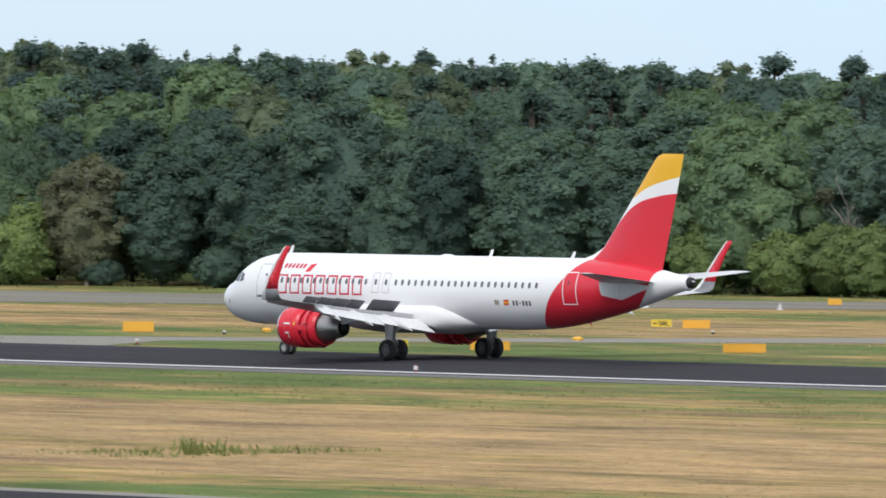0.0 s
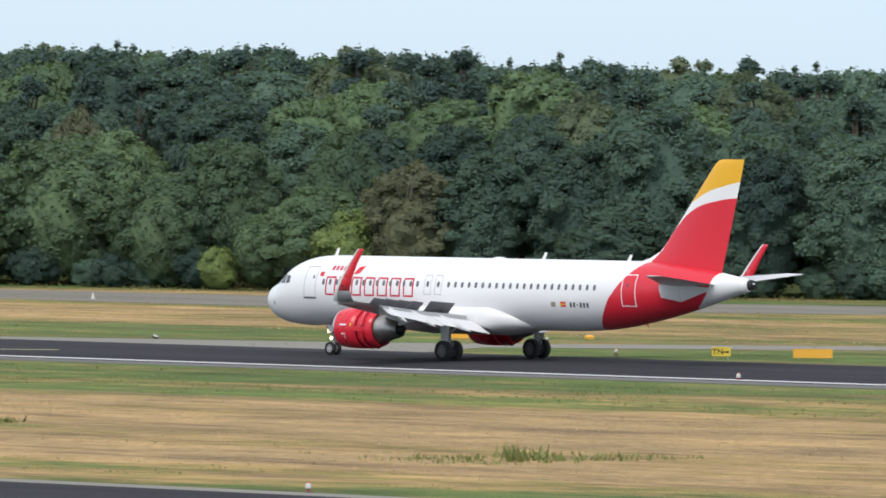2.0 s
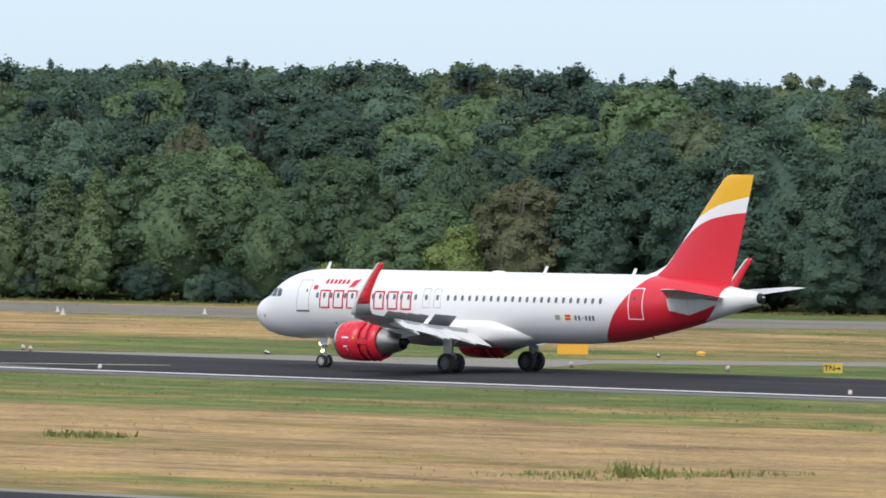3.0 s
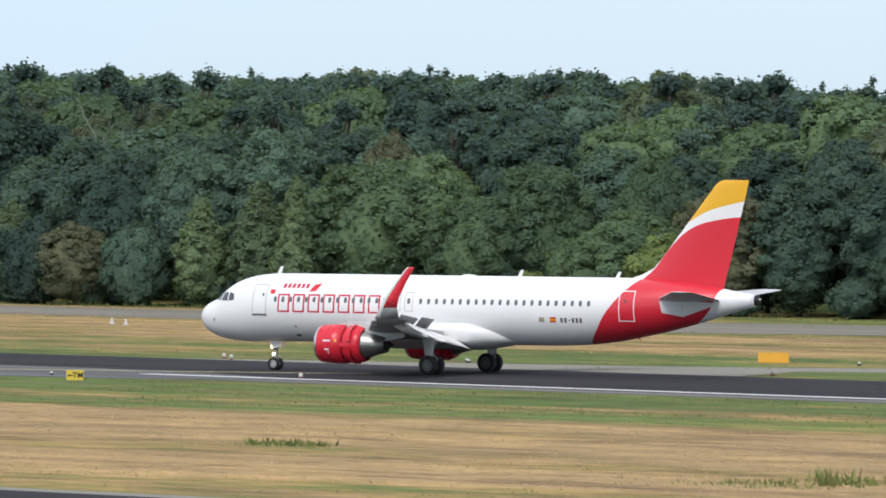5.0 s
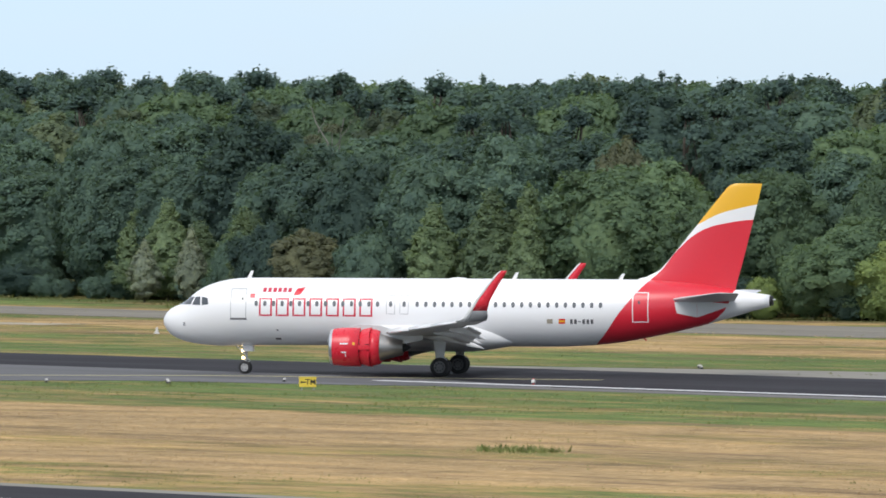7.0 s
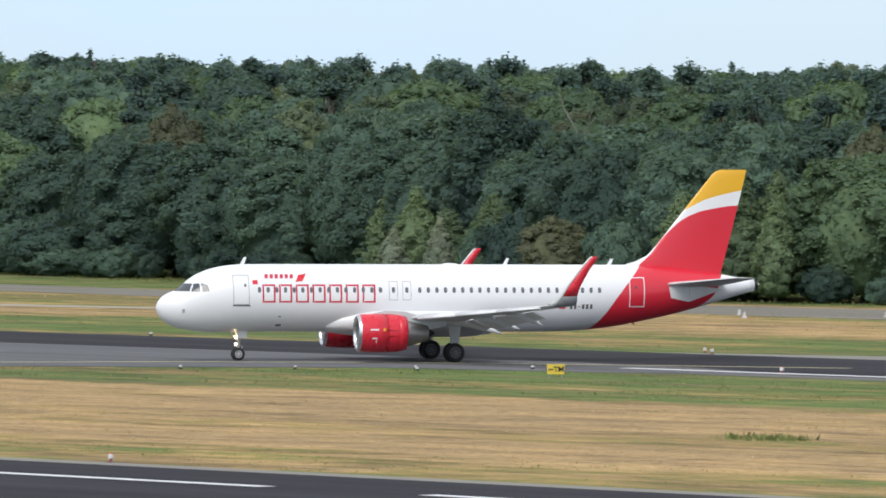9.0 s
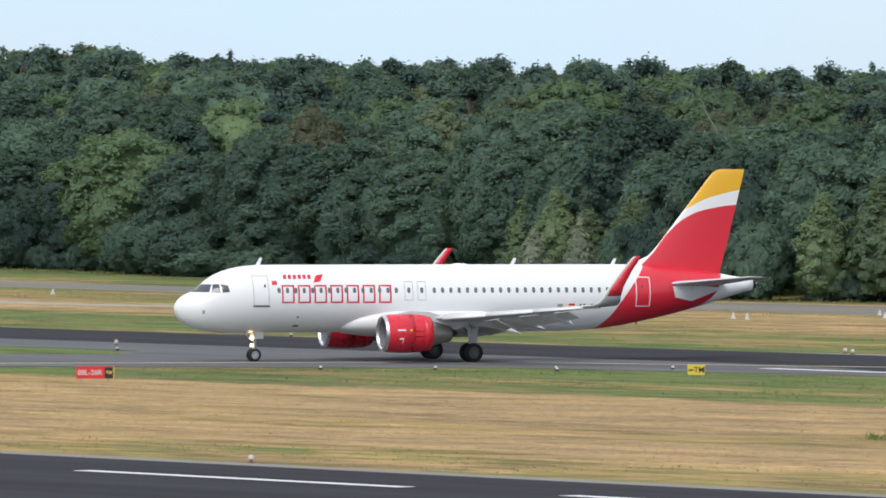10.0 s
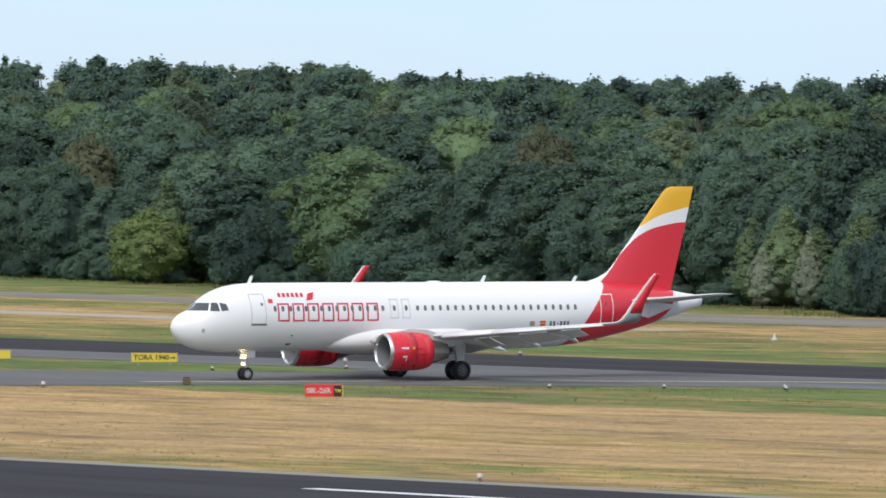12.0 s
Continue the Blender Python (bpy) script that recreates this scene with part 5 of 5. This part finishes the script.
def edge_light():
    e = new("edge_light")
    bm = bmesh.new()
    add_tube(bm, (0, 0, -0.02), (0, 0, 0.05), 0.2, 0.17, 14)
    part("base", bm, M_BLACK, e, "black base plate")
    bm = bmesh.new()
    add_tube(bm, (0, 0, 0.05), (0, 0, 0.2), 0.05, 0.05, 10)
    part("stem", bm, M_LRED, e)
    bm = bmesh.new()
    add_tube(bm, (0, 0, 0.15), (0, 0, 0.26), 0.11, 0.125, 14)
    bmesh.ops.create_icosphere(bm, subdivisions=2, radius=0.12, matrix=Matrix.Translation((0, 0, 0.27)))
    part("lamp_head", bm, M_LWHITE, e, "weathered white lamp head", True)
    bm = bmesh.new()
    add_tube(bm, (0, 0, 0.36), (0, 0, 0.43), 0.06, 0.03, 10)
    part("top_cap", bm, M_LRED, e)
    return tagged(e, "small white and red runway edge light", "runway light", "edge lights")


LIGHTS = ((347.5, 368.2), (407.9, 368.4), (287.2, 368.2), (255.0, 246.6), (315.6, 246.6), (376.5, 246.6), (398.6, 398.0), (443.8, 394.9), (387.0, 369.0 + 30.5), (446.4, 396.6), (486.9, 369.3), (449.0, 318.4))
LOW_LIGHTS = ((429.2, 349.1), (425.2, 355.0), (422.1, 361.4), (433.0, 343.5), (476.1, 361.2), (477.0, 351.3), (432.3, 404.5), (422.7, 353.0), (412.9, 420.0), (393.2, 443.9), (430.5, 403.0), (501.4, 395.2))
CONES = ((528.2, 459.5), (531.5, 461.0), (526.9, 472.1), (531.0, 460.3 - 18), (436.5, 499.9), (523.0, 483.0), (534.2, 478.1), (635.4, 475.2))
first = edge_light()
for i, (s, p) in enumerate(LIGHTS):
    m = pose(*at(s, p), 0, 0, i * 37)
    if i == 0:
        first.matrix_basis = m
    else:
        copy_thing(first, m)


def low_light():
    e = new("taxiway_light")
    bm = bmesh.new()
    add_tube(bm, (0, 0, -0.02), (0, 0, 0.14), 0.12, 0.10, 12)
    part("base", bm, M_BLACK, e)
    bm = bmesh.new()
    add_tube(bm, (0, 0, 0.14), (0, 0, 0.26), 0.10, 0.05, 12)
    part("lamp_head", bm, M_LWHITE, e, "white lamp head")
    return tagged(e, "small dark and white taxiway light in grass", "taxiway light", "taxiway lights")


first = low_light()
for i, (s, p) in enumerate(LOW_LIGHTS):
    m = pose(*at(s, p), 0, 0, i * 51)
    if i == 0:
        first.matrix_basis = m
    else:
        copy_thing(first, m)


def cone():
    e = new("marker_cone")
    bm = bmesh.new()
    add_tube(bm, (0, 0, 0.0), (0, 0, 0.48), 0.17, 0.04, 14)
    part("shell", bm, M_LWHITE, e)
    bm = bmesh.new()
    add_tube(bm, (0, 0, -0.02), (0, 0, 0.06), 0.24, 0.22, 14)
    part("foot", bm, M_LWHITE, e)
    return tagged(e, "white marker cone on the perimeter grass", "cone", "marker cones")


first = cone()
for i, (s, p) in enumerate(CONES):
    m = pose(*at(s, p), 0, 0, i * 20)
    if i == 0:
        first.matrix_basis = m
    else:
        copy_thing(first, m)


def low_cap():
    e = new("ground_marker")
    bm = bmesh.new()
    bmesh.ops.create_icosphere(bm, subdivisions=2, radius=1, matrix=Matrix.Translation((0, 0, 0.12)) @ Matrix.Diagonal((0.36, 0.3, 0.16, 1)))
    part("cap", bm, M_ORANGE, e, smooth=True)
    bm = bmesh.new()
    add_tube(bm, (0, 0, -0.02), (0, 0, 0.08), 0.3, 0.28, 14)
    part("foot", bm, M_ORANGE, e)
    return tagged(e, "low orange marker cap beside the taxiway", "marker", "orange caps")


first = low_cap()
first.matrix_basis = pose(*at(387.5, 425.0))
copy_thing(first, pose(*at(415.5, 426.5), 0, 0, 40))


# ---------------------------------------------------------------- grass that stands up from the field
def tufts(name, count, seed, area, height, mat, label, keep=None, spread=0.16, blades=4):
    """One object of many upright blades. area: s0, s1, p0, p1 of the field."""
    rng = np.random.default_rng(seed)
    s = rng.uniform(area[0], area[1], count)
    p = rng.uniform(area[2], area[3], count)
    ok = np.ones(count, bool) if keep is None else np.array([keep(a, b) for a, b in zip(s, p)])
    s, p = s[ok], p[ok]
    n = len(s)
    k = n * blades
    cs, cp = np.repeat(s, blades) + rng.normal(scale=spread, size=k), np.repeat(p, blades) + rng.normal(scale=spread, size=k)
    h = np.repeat(rng.uniform(0.55, 1.3, n), blades) * height * rng.uniform(0.5, 1.1, k)
    a = rng.uniform(0, 2 * np.pi, k)
    w = h * rng.uniform(0.12, 0.3, k)
    lx, ly = rng.normal(scale=0.35, size=k) * h, rng.normal(scale=0.35, size=k) * h
    v = np.zeros((k, 3, 3))
    v[:, 0] = np.stack([cs - np.cos(a) * w, cp - np.sin(a) * w, np.full(k, -0.02)], 1)
    v[:, 1] = np.stack([cs + np.cos(a) * w, cp + np.sin(a) * w, np.full(k, -0.02)], 1)
    v[:, 2] = np.stack([cs + lx, cp + ly, h], 1)
    ob = mesh_ob(name, v.reshape(-1, 3).tolist(), np.arange(k * 3).reshape(-1, 3).tolist(), mat, kind="stuff", label=label)
    ob.matrix_basis = FIELD_M
    return ob


def straw_material(name, lo, mid, hi):
    k = Shader(name)
    geo = k.t.nodes.new("ShaderNodeNewGeometry")
    col = k.ramp(geo.outputs["Random Per Island"], [(0.0, lo), (0.5, mid), (1.0, hi)])
    col = k.mix(1.0, col, k.ramp(k.noise(0.3, 3), [(0.3, 0.75), (0.7, 1.2)]), "MULTIPLY")
    return k.done(col, 0.85, specular_ior_level=0.15)


M_STRAW = straw_material("dry_straw_blades", (0.30, 0.205, 0.105), (0.43, 0.31, 0.165), (0.57, 0.435, 0.245))
M_BLADE = straw_material("green_grass_blades", (0.11, 0.135, 0.04), (0.18, 0.205, 0.07), (0.30, 0.30, 0.12))


def patchy(scale, cut, seed):
    return lambda s, p: noise.noise(Vector((s * scale, p * scale * 1.8, seed))) > cut


def off_paving(s, p):
    if p < 247.5 or 361 < p < 396:
        return False
    if 400 < s and p < 362 and s > float(np.interp(p, (240, 262, 318, 334, 344, 356, 362), (480, 468, 451, 444, 436, 427, 412))):
        return False
    return True


WEDGE = lambda s, p: 0.58 * p < s < 1.5 * p
tufts("straw_grass", 26000, 1, (200, 470, 264, 323), 0.085, M_STRAW, "dry straw-coloured grass standing in the field", lambda s, p: WEDGE(s, p) and off_paving(s, p) and patchy(0.05, -0.25, 3)(s, p))
tufts("green_grass", 9000, 2, (230, 470, 326, 361), 0.13, M_BLADE, "green grass strip beside the runway", lambda s, p: WEDGE(s, p) and off_paving(s, p) and patchy(0.07, -0.1, 7)(s, p))
tufts("green_grass", 5000, 3, (200, 470, 247.5, 263), 0.09, M_BLADE, "green grass strip beside the runway", lambda s, p: WEDGE(s, p) and off_paving(s, p) and patchy(0.07, -0.1, 9)(s, p))
tufts("green_grass", 3500, 4, (230, 470, 262, 330), 0.11, M_BLADE, "green weeds between dry straw", lambda s, p: WEDGE(s, p) and off_paving(s, p) and patchy(0.045, 0.36, 5)(s, p))
tufts("far_grass", 12000, 5, (330, 760, 397, 500), 0.12, M_BLADE, "green and dry grass beyond the runway", lambda s, p: WEDGE(s, p) and patchy(0.05, -0.05, 2)(s, p) and not (430 < p < 470))
tufts("far_straw", 9000, 6, (330, 760, 425, 480), 0.12, M_STRAW, "dry straw grass beyond the runway", lambda s, p: WEDGE(s, p) and patchy(0.05, -0.2, 4)(s, p))
# the tall weed clumps
tufts("weed_clump", 130, 7, (269.8, 278, 271.5, 284), 0.22, M_BLADE, "clump of tall green weeds in straw", None, 0.25, 6)
tufts("weed_clump", 16, 8, (272, 275.5, 275.5, 279), 0.6, M_BLADE, "clump of tall green weeds in straw", None, 0.25, 6)
tufts("weed_clump", 70, 9, (320.5, 324.5, 288.8, 291.8), 0.3, M_BLADE, "low green weed clump in straw", None, 0.25, 6)
# the rough fringe under the wood's edge
tufts("wood_fringe", 9000, 11, (440, 900, 500, 600), 0.35, M_WEED, "rough grass fringe under the wood's edge", lambda s, p: -4.5 < p - float(np.interp(s, EDGE_S, EDGE_P)) < 4, 0.4, 5)

motions()
